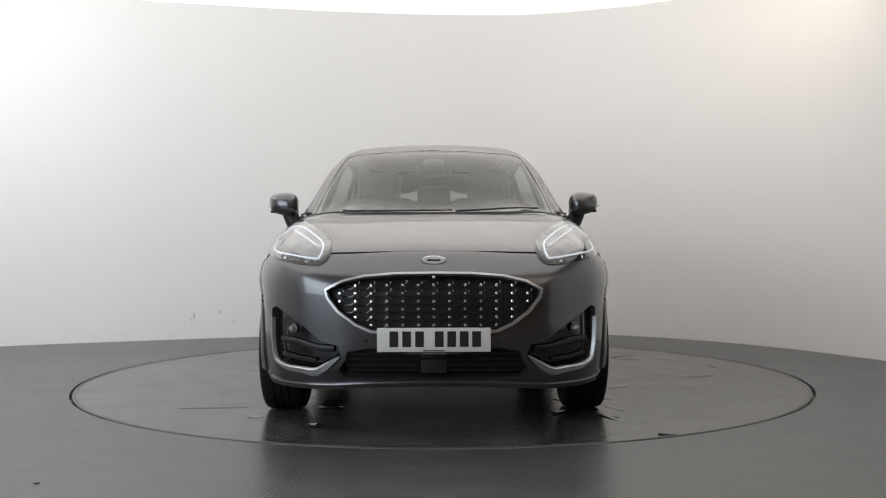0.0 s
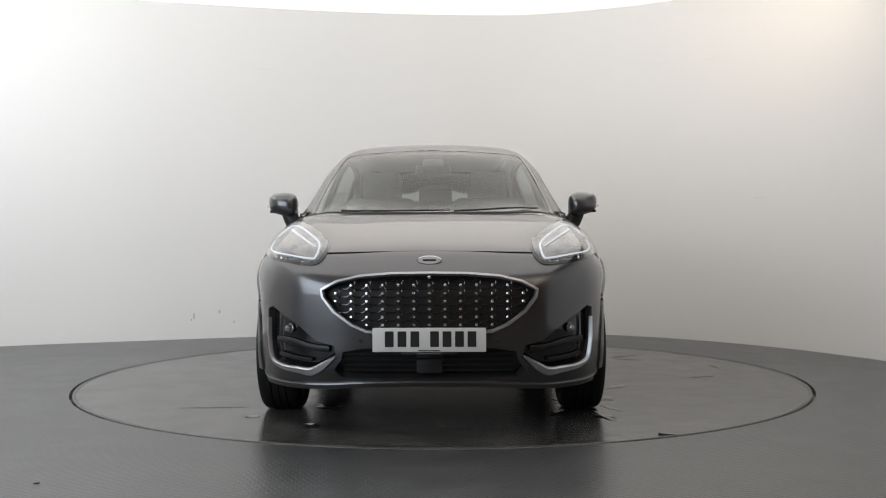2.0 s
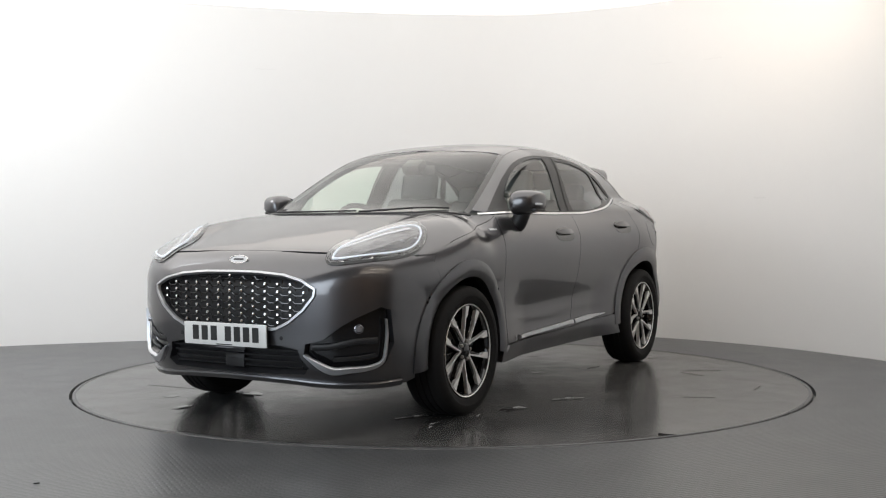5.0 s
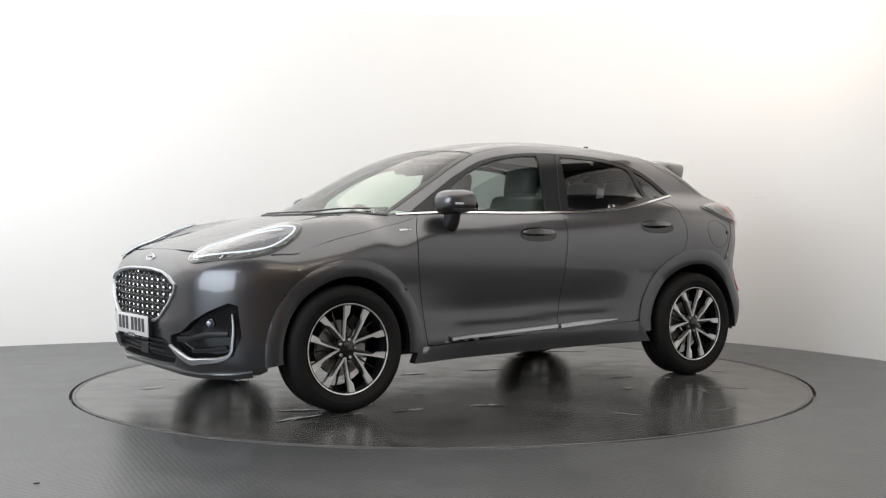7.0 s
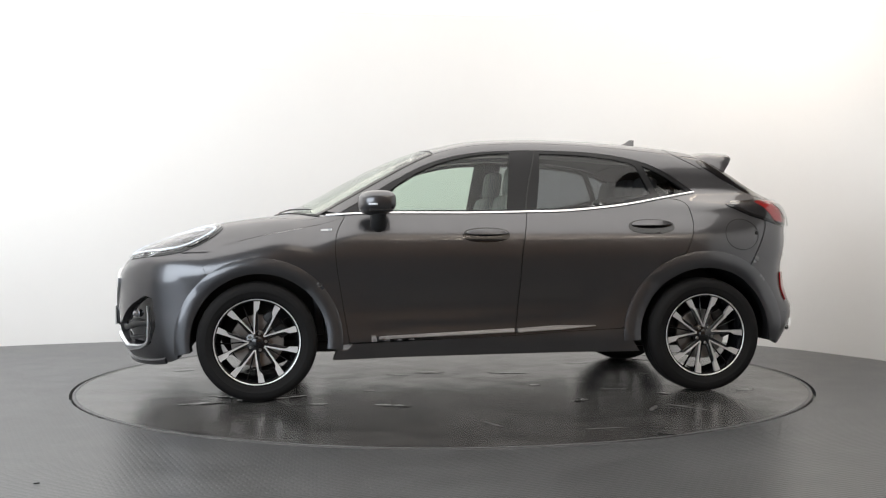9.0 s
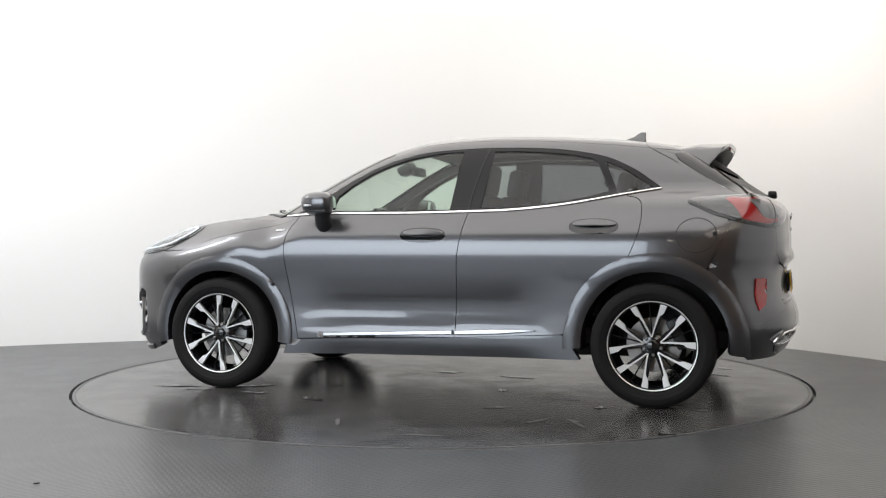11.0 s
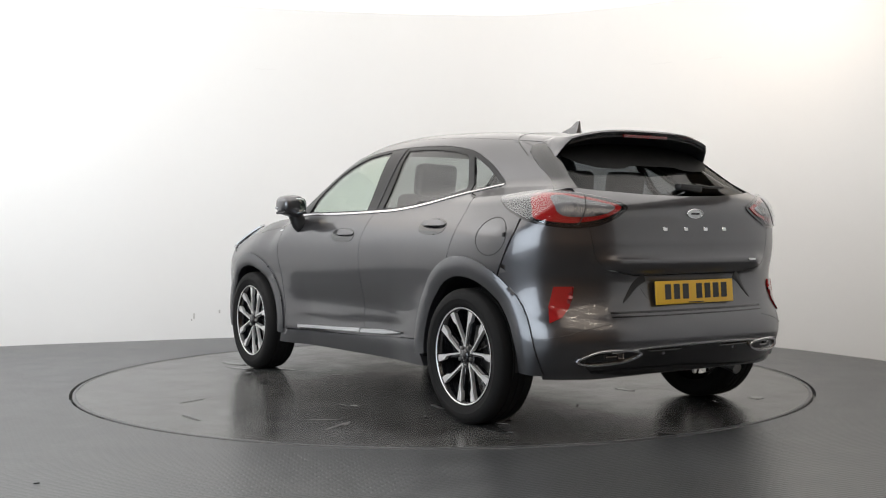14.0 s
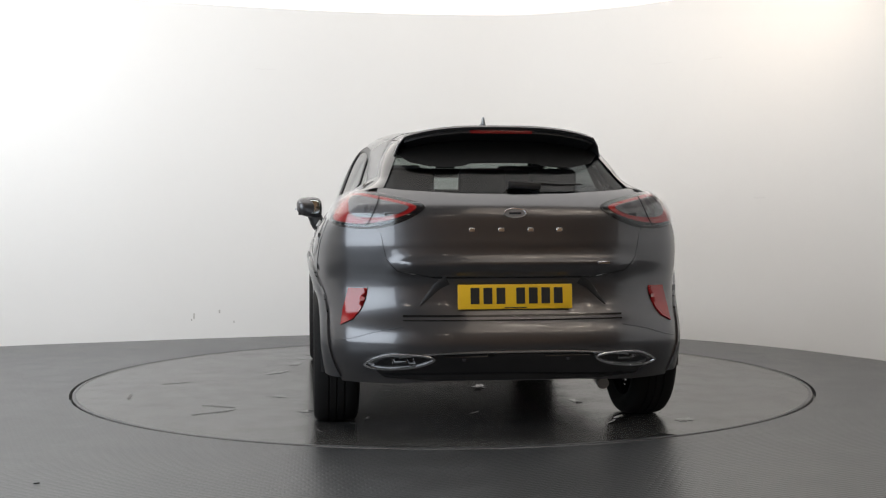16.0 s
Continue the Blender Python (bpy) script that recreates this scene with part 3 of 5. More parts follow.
def band(line, width, thick, offset=0.0, closed=False, on_form=True, n_dense=None):
    """A raised strip of given width and thickness laid along a line on the form."""
    p = settle(np.array(line, float)) if on_form else np.array(line, float)
    nrm = gradient(p)
    ahead = (np.roll(p, -1, 0) - np.roll(p, 1, 0)) if closed else np.gradient(p, axis=0)
    ahead /= np.linalg.norm(ahead, axis=1)[:, None] + 1e-9
    across = np.cross(nrm, ahead)
    w = np.broadcast_to(np.asarray(width, float), (len(p),))[:, None]
    rows = []
    for s, h in ((-0.5, -0.3), (-0.5, 0.55), (-0.36, 1.0), (0.36, 1.0), (0.5, 0.55), (0.5, -0.3)):
        rows.append(p + across * w * s + nrm * (offset + thick * h))
    rows = [[r[i] for r in rows] for i in range(len(p))]
    bm = sheet(rows, closed_u=closed, closed_v=True)
    if not closed:
        bm.verts.ensure_lookup_table()
        bm.faces.new(bm.verts[:6])
        bm.faces.new(bm.verts[-6:])
    bmesh.ops.recalc_face_normals(bm, faces=bm.faces[:])
    return bm


def flipped(me):
    """The same mesh on the car's other side."""
    other = me.copy()
    other.transform(Matrix.Diagonal((1, -1, 1, 1)))
    nrm = None
    if me.has_custom_normals:
        nrm = [Vector((c.vector.x, -c.vector.y, c.vector.z)) for c in me.corner_normals]
    bm = bmesh.new()
    bm.from_mesh(other)
    bmesh.ops.reverse_faces(bm, faces=bm.faces[:])
    bm.to_mesh(other)
    bm.free()
    if nrm:
        out = [None] * len(nrm)
        for f0, f1 in zip(me.polygons, other.polygons):
            where = {me.loops[k].vertex_index: k for k in f0.loop_indices}
            for k in f1.loop_indices:
                out[k] = nrm[where[other.loops[k].vertex_index]]
        other.normals_split_custom_set([tuple(v) for v in out])
    return other


def fitted(name, me, material, parent, label="", both=False):
    """Give a mesh (or bmesh) its material and hang it under its thing; both: on the two sides."""
    if not isinstance(me, bpy.types.Mesh):
        me = mesh_of(name, me, material)
    else:
        me.materials.clear()
        for m in material if isinstance(material, (list, tuple)) else [material]:
            me.materials.append(m)
    me.name = name
    obs = [part(name, me, None, parent, label)]
    if both:
        obs.append(part(name, flipped(me), None, parent, label))
    return obs


def xz(pts, y=0.8):
    return [(x, y, z) for x, z in pts]


def xy(pts, z=1.0):
    return [(x, y, z) for x, y in pts]


def both_y(pts):
    """Half an outline from the middle outwards, closed by its mirror image."""
    return list(pts) + [(x, -y, z) for x, y, z in reversed(pts) if abs(y) > 1e-6]


def on_side(pts, n=8):
    """A line in side view laid on the left flank."""
    line = smooth_line(pts, n)
    return meet(LEFT, np.array(LEFT.flat([(x, 0, z) for x, z in line])), 1.3, 1.3)


def arc(cx, cz, r, a, b, n=20, squash=1.0):
    return [(cx + r * math.cos(radians(t)), cz + squash * r * math.sin(radians(t))) for t in np.linspace(a, b, n)]


# ---- the car: its outer panels ----
car = new("car")
tagged(car, "dark grey metallic compact crossover car with black and silver alloy wheels", "car")

BELT = [(0.907, 1.035), (0.6, 1.048), (0.1, 1.048), (-0.25, 1.054), (-0.51, 1.062), (-0.825, 1.093), (-1.11, 1.141), (-1.315, 1.175)]
belt = table([(-x, z) for x, z in BELT])
seam_fd = smooth_line([(0.80, 1.03), (0.845, 0.95), (0.86, 0.855), (0.852, 0.74), (0.837, 0.645), (0.80, 0.42), (0.782, 0.315)], 5)
seam_b = smooth_line([(-0.25, 1.045), (-0.222, 0.9), (-0.205, 0.78), (-0.2, 0.656), (-0.185, 0.45), (-0.175, 0.34)], 5)
seam_rd = smooth_line([(-1.135, 1.135), (-1.205, 1.115), (-1.23, 1.06), (-1.225, 0.95), (-1.19, 0.85), (-1.125, 0.72)], 5)
ARCH_F, ARCH_R = (1.282, 0.335), (-1.300, 0.335)
arch_f = lambda a, b, r=0.452: arc(*ARCH_F, r, a, b)
arch_r = lambda a, b, r=0.482: arc(*ARCH_R, r, a, b)


def along_belt(x0, x1, dz=-0.006, n=16):
    return [(x, float(belt(-x)) + dz) for x in np.linspace(x0, x1, n)]


front_door_out = along_belt(0.80, -0.25) + list(map(tuple, seam_b[1:])) + list(map(tuple, seam_fd[::-1][:-1]))
rear_door_out = along_belt(-0.25, -1.135) + list(map(tuple, seam_rd[1:])) + arch_r(66, 6) + [(-0.79, 0.376), (-0.175, 0.34)] + list(map(tuple, seam_b[::-1][1:-1]))
fitted_doors = []
for nm, out in (("front_door", front_door_out), ("rear_door", rear_door_out)):
    fitted_doors.append(fitted(nm, panel(LEFT, xz(out)), PAINT, car, both=True))

# wings: flank, and the part that curls over to the bonnet
wing_top = [(0.80, 1.03), (0.92, 0.99), (1.1, 0.955), (1.3, 0.915), (1.45, 0.875), (1.56, 0.835)]
wing_out = [tuple(q) for q in smooth_line(wing_top, 5)] + [(1.60, 0.79), (1.565, 0.70)] + arch_f(53, 184) + [(0.785, 0.30)] + [tuple(q) for q in seam_fd[::-1][:-1]]
fitted("front_wing", panel(LEFT, xz(wing_out)), PAINT, car, both=True)
bonnet_edge = [(0.93, 0.715), (1.1, 0.715), (1.3, 0.69), (1.5, 0.645), (1.7, 0.585), (1.85, 0.535), (1.955, 0.49)]
edge_xy = smooth_line(bonnet_edge, 6)
edge3 = meet(TOP, np.array(TOP.flat(xy(edge_xy))), 1.8, 1.6)
k = len(edge3)
flank = smooth_line(wing_top + [(1.70, 0.83), (1.85, 0.815)], 6)
flank = flank[np.linspace(0, len(flank) - 1, k).round().astype(int)]
flank3 = meet(LEFT, np.array(LEFT.flat(xz(flank))), 1.3, 1.3)
fitted("wing_top", strip(flank3, edge3, 9), PAINT, car, both=True)

bonnet_out = both_y([(1.965, 0.0, 0), (1.965, 0.2, 0), (1.962, 0.38, 0)] + [(x, y, 0) for x, y in edge_xy[::-1]] + [(1.148, 0.5, 0), (1.195, 0.25, 0), (1.207, 0.0, 0)])
fitted("bonnet", panel(TOP, bonnet_out, near=1.9, reach=1.5), PAINT, car)

# windscreen, roof and the rails between them and the side windows
ws_side = [(0.955, 0.690), (0.80, 0.668), (0.60, 0.632), (0.42, 0.593), (0.28, 0.560)]
ws_line = smooth_line(ws_side, 5)
screen_out = both_y([(1.195, 0.0, 0), (1.183, 0.25, 0), (1.136, 0.5, 0)] + [(x, y, 0) for x, y in ws_line] + [(0.315, 0.3, 0), (0.325, 0.0, 0)])
pane = fitted("windscreen", panel(TOP, screen_out, near=1.9, reach=1.5, rim=0.005), SCREEN, car, "clear windscreen with a slight green tint")[0]
pane.visible_shadow = False
fitted("windscreen_edge", band(meet(TOP, np.array(TOP.flat(xy(smooth_line([(x, y - 0.012) for x, y in ws_side], 5)))), 1.9, 1.5), 0.030, 0.002, 0.001), GLOSS, car, "black rim of the windscreen", both=True)
roof_side = [(0.27, 0.558), (0.0, 0.540), (-0.4, 0.532), (-0.8, 0.520), (-1.15, 0.500), (-1.42, 0.470)]
roof_line = smooth_line(roof_side, 5)
roof_out = both_y([(0.315, 0.0, 0), (0.305, 0.3, 0)] + [(x, y, 0) for x, y in roof_line] + [(-1.44, 0.3, 0), (-1.445, 0.0, 0)])
fitted("roof", panel(TOP, roof_out, near=1.9, reach=1.5), PAINT, car)

DLO_TOP = [(0.84, 1.045), (0.72, 1.115), (0.603, 1.185), (0.465, 1.266), (0.263, 1.357), (0.042, 1.405), (-0.206, 1.422), (-0.45, 1.423), (-0.70, 1.412), (-0.90, 1.384),
           (-1.02, 1.353), (-1.16, 1.286), (-1.25, 1.225), (-1.315, 1.178)]
dlo = smooth_line(DLO_TOP, 6)
rail_low = dlo[: 6 * 10 + 1]
upper = np.concatenate([ws_line[2:], roof_line[1:-3]])
upper3 = meet(TOP, np.array(TOP.flat(xy(upper))), 1.9, 1.5)
low3 = meet(LEFT, np.array(LEFT.flat(xz(rail_low))), 1.3, 1.3)


def resample(p, n):
    d = np.concatenate([[0], np.cumsum(np.linalg.norm(np.diff(p, axis=0), axis=1))])
    s = np.linspace(0, d[-1], n)
    return np.stack([np.interp(s, d, p[:, k]) for k in range(p.shape[1])], 1)


fitted("roof_rail", strip(resample(low3, 48), resample(upper3, 48), 8), PAINT, car, both=True)

# rear quarter: flank and pillar
QUARTER_EDGE = [(-1.745, 1.13), (-1.625, 1.19), (-1.50, 1.268), (-1.40, 1.335), (-1.375, 1.372)]
quarter_out = [tuple(q) for q in dlo[6 * 10:]] + along_belt(-1.315, -1.14)[1:] + [tuple(q) for q in seam_rd[1:]] + arch_r(66, 124) + \
    [(-1.605, 0.80), (-1.675, 0.95), (-1.685, 1.03)] + QUARTER_EDGE + [(-1.30, 1.395), (-1.15, 1.400)]
fitted("rear_quarter", panel(LEFT, xz(quarter_out)), PAINT, car, both=True)
q_low = np.array([(-1.02, 1.353), (-1.08, 1.390), (-1.15, 1.400), (-1.30, 1.395), (-1.375, 1.372)])
q_low3 = meet(LEFT, np.array(LEFT.flat(xz(q_low))), 1.3, 1.3)
q_up3 = meet(TOP, np.array(TOP.flat(xy([(-1.0, 0.51), (-1.1, 0.505), (-1.2, 0.497), (-1.32, 0.485), (-1.44, 0.468)]))), 1.9, 1.5)
fitted("rear_rail", strip(resample(q_low3, 16), resample(q_up3, 16), 6), PAINT, car, both=True)

# bumpers
def flank_pt(x, z):
    """A point on the left flank in side view."""
    return tuple(meet(LEFT, np.array(LEFT.flat([(x, 0, z)])), 1.3, 1.3)[0])


def tail(y, z):
    """A point on the tail in rear view."""
    return meet(BACK, np.array(BACK.flat([(-2, y, z)])), 2.6, 1.4)[0]


GRILLE = [(0.0, 0.748), (0.18, 0.746), (0.33, 0.735), (0.43, 0.712), (0.497, 0.675), (0.49, 0.64), (0.44, 0.575), (0.36, 0.515), (0.29, 0.484), (0.15, 0.478), (0.0, 0.478)]
grille3 = both_y([(2.12 - float(front_drop(y)), y, z) for y, z in GRILLE])
POD = [(0.775, 0.575), (0.745, 0.588), (0.66, 0.54), (0.60, 0.50), (0.52, 0.435), (0.44, 0.415), (0.43, 0.36), (0.49, 0.305), (0.56, 0.283), (0.70, 0.297), (0.76, 0.325), (0.785, 0.42)]
pod3 = [(2.1 - float(front_drop(y)), y, z) for y, z in POD]
INTAKE = [(0.0, 0.405), (0.30, 0.402), (0.395, 0.385), (0.405, 0.35), (0.45, 0.30), (0.42, 0.268), (0.2, 0.262), (0.0, 0.262)]
intake3 = both_y([(2.08, y, z) for y, z in INTAKE])
bumper_half = [(2.07, 0.0, 0.853), (2.06, 0.2, 0.851), (2.02, 0.38, 0.842), (1.955, 0.49, 0.838), (1.86, 0.535, 0.85), (1.72, 0.68, 0.85), flank_pt(1.595, 0.80), flank_pt(1.563, 0.70)] + \
    [flank_pt(x, z) for x, z in arch_f(52, -12)] + [(1.78, 0.82, 0.222), (1.95, 0.62, 0.212), (2.03, 0.35, 0.222), (2.04, 0.0, 0.225)]
front_bumper = fitted("front_bumper", panel(NOSE, both_y(bumper_half), [grille3, pod3, [(x, -y, z) for x, y, z in pod3], intake3], rim=0.045, near=1.3, reach=1.2), PAINT, car)[0]
fitted("bumper_backing", panel(NOSE, both_y([(2.0, 0.0, 0.78), (1.9, 0.55, 0.76), (1.72, 0.83, 0.62), (1.75, 0.83, 0.25), (2.0, 0.4, 0.235), (2.0, 0.0, 0.235)]), offset=-0.05, rim=0, near=1.3, reach=1.2), BLACK, car, "black plastic behind the openings")

rear_half = [tuple(q) for q in (tail(0.0, 0.735), tail(0.36, 0.735), tail(0.52, 0.765), tail(0.57, 0.82), tail(0.595, 0.95), (-1.86, 0.68, 0.99), flank_pt(-1.690, 1.0), flank_pt(-1.677, 0.95), flank_pt(-1.608, 0.80))] + \
    [flank_pt(x, z) for x, z in arc(*ARCH_R, 0.482, 125, 186)] + [(-1.80, 0.80, 0.262), (-1.93, 0.6, 0.258), (-1.96, 0.3, 0.27), (-1.96, 0.0, 0.27)]
rear_bumper = fitted("rear_bumper", panel(TAIL, both_y(rear_half), rim=0.03, near=1.3, reach=1.2), PAINT, car)[0]

GATE = [(0.0, 0.738), (0.36, 0.738), (0.523, 0.766), (0.573, 0.82), (0.599, 0.95), (0.610, 1.05), (0.612, 1.10), (0.60, 1.148), (0.50, 1.135), (0.25, 1.117), (0.0, 1.112)]
tailgate = fitted("tailgate", panel(BACK, both_y([(-2, y, z) for y, z in GATE]), near=2.4, reach=1.4), PAINT, car)[0]
REAR_GLASS = [(0.0, 1.096), (0.25, 1.101), (0.50, 1.120), (0.590, 1.138), (0.560, 1.22), (0.522, 1.30), (0.480, 1.37), (0.25, 1.405), (0.0, 1.41)]
pane = fitted("rear_window", panel(BACK, both_y([(-1.7, y, z) for y, z in REAR_GLASS]), near=2.4, reach=1.4, rim=0.0, offset=-0.006), REAR_GLASS_TINT, car, "dark tinted rear window")[0]
pane.visible_shadow = False


fitted("gate_filler", panel(BACK, [(-2, y, z) for y, z in ((0.50, 0.75), (0.66, 0.75), (0.68, 0.90), (0.66, 1.02), (0.55, 1.02))], offset=-0.007, rim=0, gap=0, near=2.4, reach=1.4), PAINT, car, both=True)


# ---- wheels ----
def build_wheel():
    w = new("wheel")
    tyre = turned([(0.236, -0.085), (0.262, -0.104), (0.296, -0.1085), (0.318, -0.100), (0.329, -0.086), (0.333, -0.06), (0.333, -0.042), (0.327, -0.04), (0.327, -0.034), (0.333, -0.032),
                   (0.333, -0.004), (0.327, -0.002), (0.327, 0.002), (0.333, 0.004), (0.333, 0.032), (0.327, 0.034), (0.327, 0.04), (0.333, 0.042), (0.333, 0.06), (0.329, 0.086),
                   (0.322, 0.097), (0.316, 0.1005), (0.314, 0.1035), (0.296, 0.1085), (0.280, 0.1085), (0.278, 0.1065), (0.262, 0.105), (0.250, 0.099), (0.236, 0.085)], 72)
    part("tyre", tyre, RUBBER, w, "black rubber tyre")
    rim = turned([(0.236, 0.086), (0.244, 0.092), (0.240, 0.097), (0.228, 0.094), (0.222, 0.08), (0.214, 0.03), (0.205, -0.05), (0.236, -0.085)], 72)
    # the black backs of the arms
    for k in range(5):
        for side in (-1, 1):
            for lo, hi, wide, y in ((0.03, 0.225, 0.022, 0.062),):
                a0, a1 = radians(85 + 72 * k + side * 10), radians(85 + 72 * k + side * 19.5)
                p0, p1 = Vector((math.cos(a0), 0, math.sin(a0))) * lo, Vector((math.cos(a1), 0, math.sin(a1))) * hi
                mid, d = (p0 + p1) / 2, p1 - p0
                add_to(rim, rounded_box(d.length, 0.03, wide, 0.004, (mid.x, y - 0.004, mid.z), (0, -math.degrees(math.atan2(d.z, d.x)), 0), 1))
        a = radians(85 + 72 * k)
        add_to(rim, rounded_box(0.17, 0.016, 0.007, 0.002, (math.cos(a) * 0.135, 0.045, math.sin(a) * 0.135), (0, -math.degrees(a), 0), 1))
    add_to(rim, turned([(0.0, 0.078), (0.05, 0.078), (0.064, 0.07), (0.066, 0.03)], 32))
    part("rim", rim, GLOSS, w, "gloss black alloy rim")
    part("rim_edge", turned([(0.2320, 0.0945), (0.2345, 0.0975), (0.2385, 0.0983), (0.2405, 0.0955)], 72), ALLOY, w, "machined bright rim edge")
    # the machined face of an arm: a thin line near the hub that opens to a wedge at the rim
    for k in range(5):
        for side in (-1, 1):
            mean = radians(85 + 72 * k)
            bm = bmesh.new()
            rows = []
            for r, spread, wide in ((0.046, 2.0, 0.008), (0.075, 9.0, 0.008), (0.11, 13.2, 0.009), (0.145, 15.4, 0.010), (0.163, 16.2, 0.013), (0.180, 16.8, 0.027), (0.2285, 17.6, 0.036)):
                a = mean + side * radians(spread)
                c, t = Vector((math.cos(a), 0, math.sin(a))), Vector((-math.sin(a), 0, math.cos(a))) * side
                y = 0.0795 + 0.012 * (r - 0.05) / 0.18
                inner, outer = c * r - t * 0.004, c * r + t * (wide - 0.004)
                rows.append([inner + Vector((0, y - 0.02, 0)), inner + Vector((0, y, 0)), outer + Vector((0, y, 0)), outer + Vector((0, y - 0.02, 0))])
            bm = sheet(rows)
            bmesh.ops.recalc_face_normals(bm, faces=bm.faces[:])
            part("spoke", bm, ALLOY, w, "machined silver spoke face", smooth=False)
    part("hub_cap", turned([(0.0, 0.092), (0.026, 0.091), (0.032, 0.086), (0.033, 0.07)], 28), GLOSS, w, "black hub cap")
    for k in range(5):
        a = radians(85 + 36 + 72 * k)
        nut = turned([(0.0, 0.088), (0.006, 0.088), (0.0095, 0.084), (0.0095, 0.06)], 6)
        nut.transform(Matrix.Translation((math.cos(a) * 0.048, 0, math.sin(a) * 0.048)))
        part("wheel_nut", nut, STEEL, w, smooth=False)
    part("brake_disc", turned([(0.06, 0.0), (0.06, 0.012), (0.075, 0.014), (0.145, 0.014), (0.148, 0.01), (0.148, -0.01), (0.06, -0.01)], 40), STEEL, w, "grey steel brake disc")
    part("brake_caliper", rounded_box(0.07, 0.06, 0.17, 0.02, (-0.125, 0.0, 0.06), (0, 25, 0)), BLACK, w)
    return w


wheel = build_wheel()
wheel.parent = car
WHEELS = [(AXLE_F, 0.782, 0), (AXLE_R, 0.782, 0), (AXLE_F, -0.782, 180), (AXLE_R, -0.782, 180)]


def place_wheels():
    x, y, a = WHEELS[0]
    wheel.matrix_basis = pose(x, y, WHEEL_R, 0, 16, a)
    for i, (x, y, a) in enumerate(WHEELS[1:]):
        copy_thing(wheel, pose(x, y, WHEEL_R, 0, (0, 31, 50)[i], a))


# ---- the car: windows and trim ----
dlo_out = [tuple(q) for q in dlo] + along_belt(-1.315, 0.84, 0.0)[1:-1]
FRONT_GLASS = [(0.605, 1.064), (0.575, 1.150), (0.50, 1.212), (0.383, 1.283), (0.27, 1.333), (0.161, 1.366), (0.05, 1.389), (-0.057, 1.402), (-0.178, 1.407), (-0.165, 1.30), (-0.135, 1.067)]
REAR_DOOR_GLASS = [(-0.315, 1.074), (-0.345, 1.25), (-0.362, 1.404), (-0.50, 1.402), (-0.66, 1.393), (-0.82, 1.374), (-0.93, 1.350), (-0.96, 1.33), (-1.035, 1.165), (-0.93, 1.136), (-0.811, 1.112), (-0.66, 1.09), (-0.50, 1.079)]
QUARTER_GLASS = [(-1.000, 1.336), (-1.06, 1.312), (-1.14, 1.270), (-1.22, 1.218), (-1.272, 1.184), (-1.19, 1.170), (-1.085, 1.152)]
fitted("window_frame", panel(LEFT, xz(dlo_out, 0.7), [xz(FRONT_GLASS, 0.7), xz(REAR_DOOR_GLASS, 0.7), xz(QUARTER_GLASS, 0.7)], gap=0.0, rim=0.02, step=0.03, offset=-0.002), PILLAR, car, "black window surround", both=True)
for nm, out, m in (("front_side_window", FRONT_GLASS, SIDE_GLASS), ("rear_side_window", REAR_DOOR_GLASS, PRIVACY), ("quarter_window", QUARTER_GLASS, PRIVACY)):
    for ob in fitted(nm, panel(LEFT, xz(out, 0.7), gap=-0.004, rim=0.003, offset=-0.007), m, car, "tinted side window", both=True):
        ob.visible_shadow = False
fitted("belt_trim", band(on_side(BELT, 8), 0.017, 0.006), CHROME, car, "bright chrome strip under the side windows", both=True)
# the rubber line round the windows and the division between the doors
fitted("pillar_gap", band(on_side([(-0.247, 1.06), (-0.268, 1.18), (-0.30, 1.30), (-0.335, 1.42)], 5), 0.007, 0.002), INK, car, both=True)

# wheel arch mouldings, sills
def ring(c, r0, r1, a, b):
    return arc(*c, r1, a, b, 30) + arc(*c, r0, b, a, 30)


bulge = lambda c, r0, r1: (lambda uv: 0.011 * np.sin(np.clip((np.hypot(-uv[:, 0] - c[0], uv[:, 1] - c[1]) - r0) / (r1 - r0), 0, 1) * math.pi) ** 0.6)
fitted("wheel_arch_trim", panel(LEFT, xz(ring(ARCH_F, 0.376, 0.466, -9, 187)), step=0.02, offset=0.006, rim=0.05, lift=bulge(ARCH_F, 0.376, 0.466)), ARCH, car, "grey wheel arch moulding", both=True)
fitted("wheel_arch_trim", panel(LEFT, xz(ring(ARCH_R, 0.390, 0.492, -4, 186)), step=0.02, offset=0.006, rim=0.05, lift=bulge(ARCH_R, 0.390, 0.492)), ARCH, car, "grey wheel arch moulding", both=True)
for c, r in ((ARCH_F, 0.385), (ARCH_R, 0.398)):
    rows = [[(x, y, z) for x, z in arc(*c, r, -6, 186, 30)] for y in (0.86, 0.62, 0.40)]
    rows.append([(c[0] + (x - c[0]) * 0.02, 0.395, c[1] + (z - c[1]) * 0.02) for x, _, z in rows[-1]])
    fitted("wheel_arch_liner", sheet(rows), BLACK, car, both=True)
sill_out = [(0.845, 0.305), (0.785, 0.312), (0.3, 0.326), (-0.175, 0.341), (-0.80, 0.376), (-0.83, 0.36), (-0.905, 0.242), (0.3, 0.228), (0.875, 0.222)]
fitted("sill", panel(LEFT, xz(sill_out), offset=0.006, rim=0.05), ARCH, car, "grey sill panel", both=True)
fitted("sill_strip", band(on_side([(0.62, 0.340), (0.38, 0.348), (0.10, 0.358), (-0.165, 0.369)], 8), np.linspace(0.018, 0.026, 25), 0.010, 0.014), SATIN, car, "satin silver door strip", both=True)
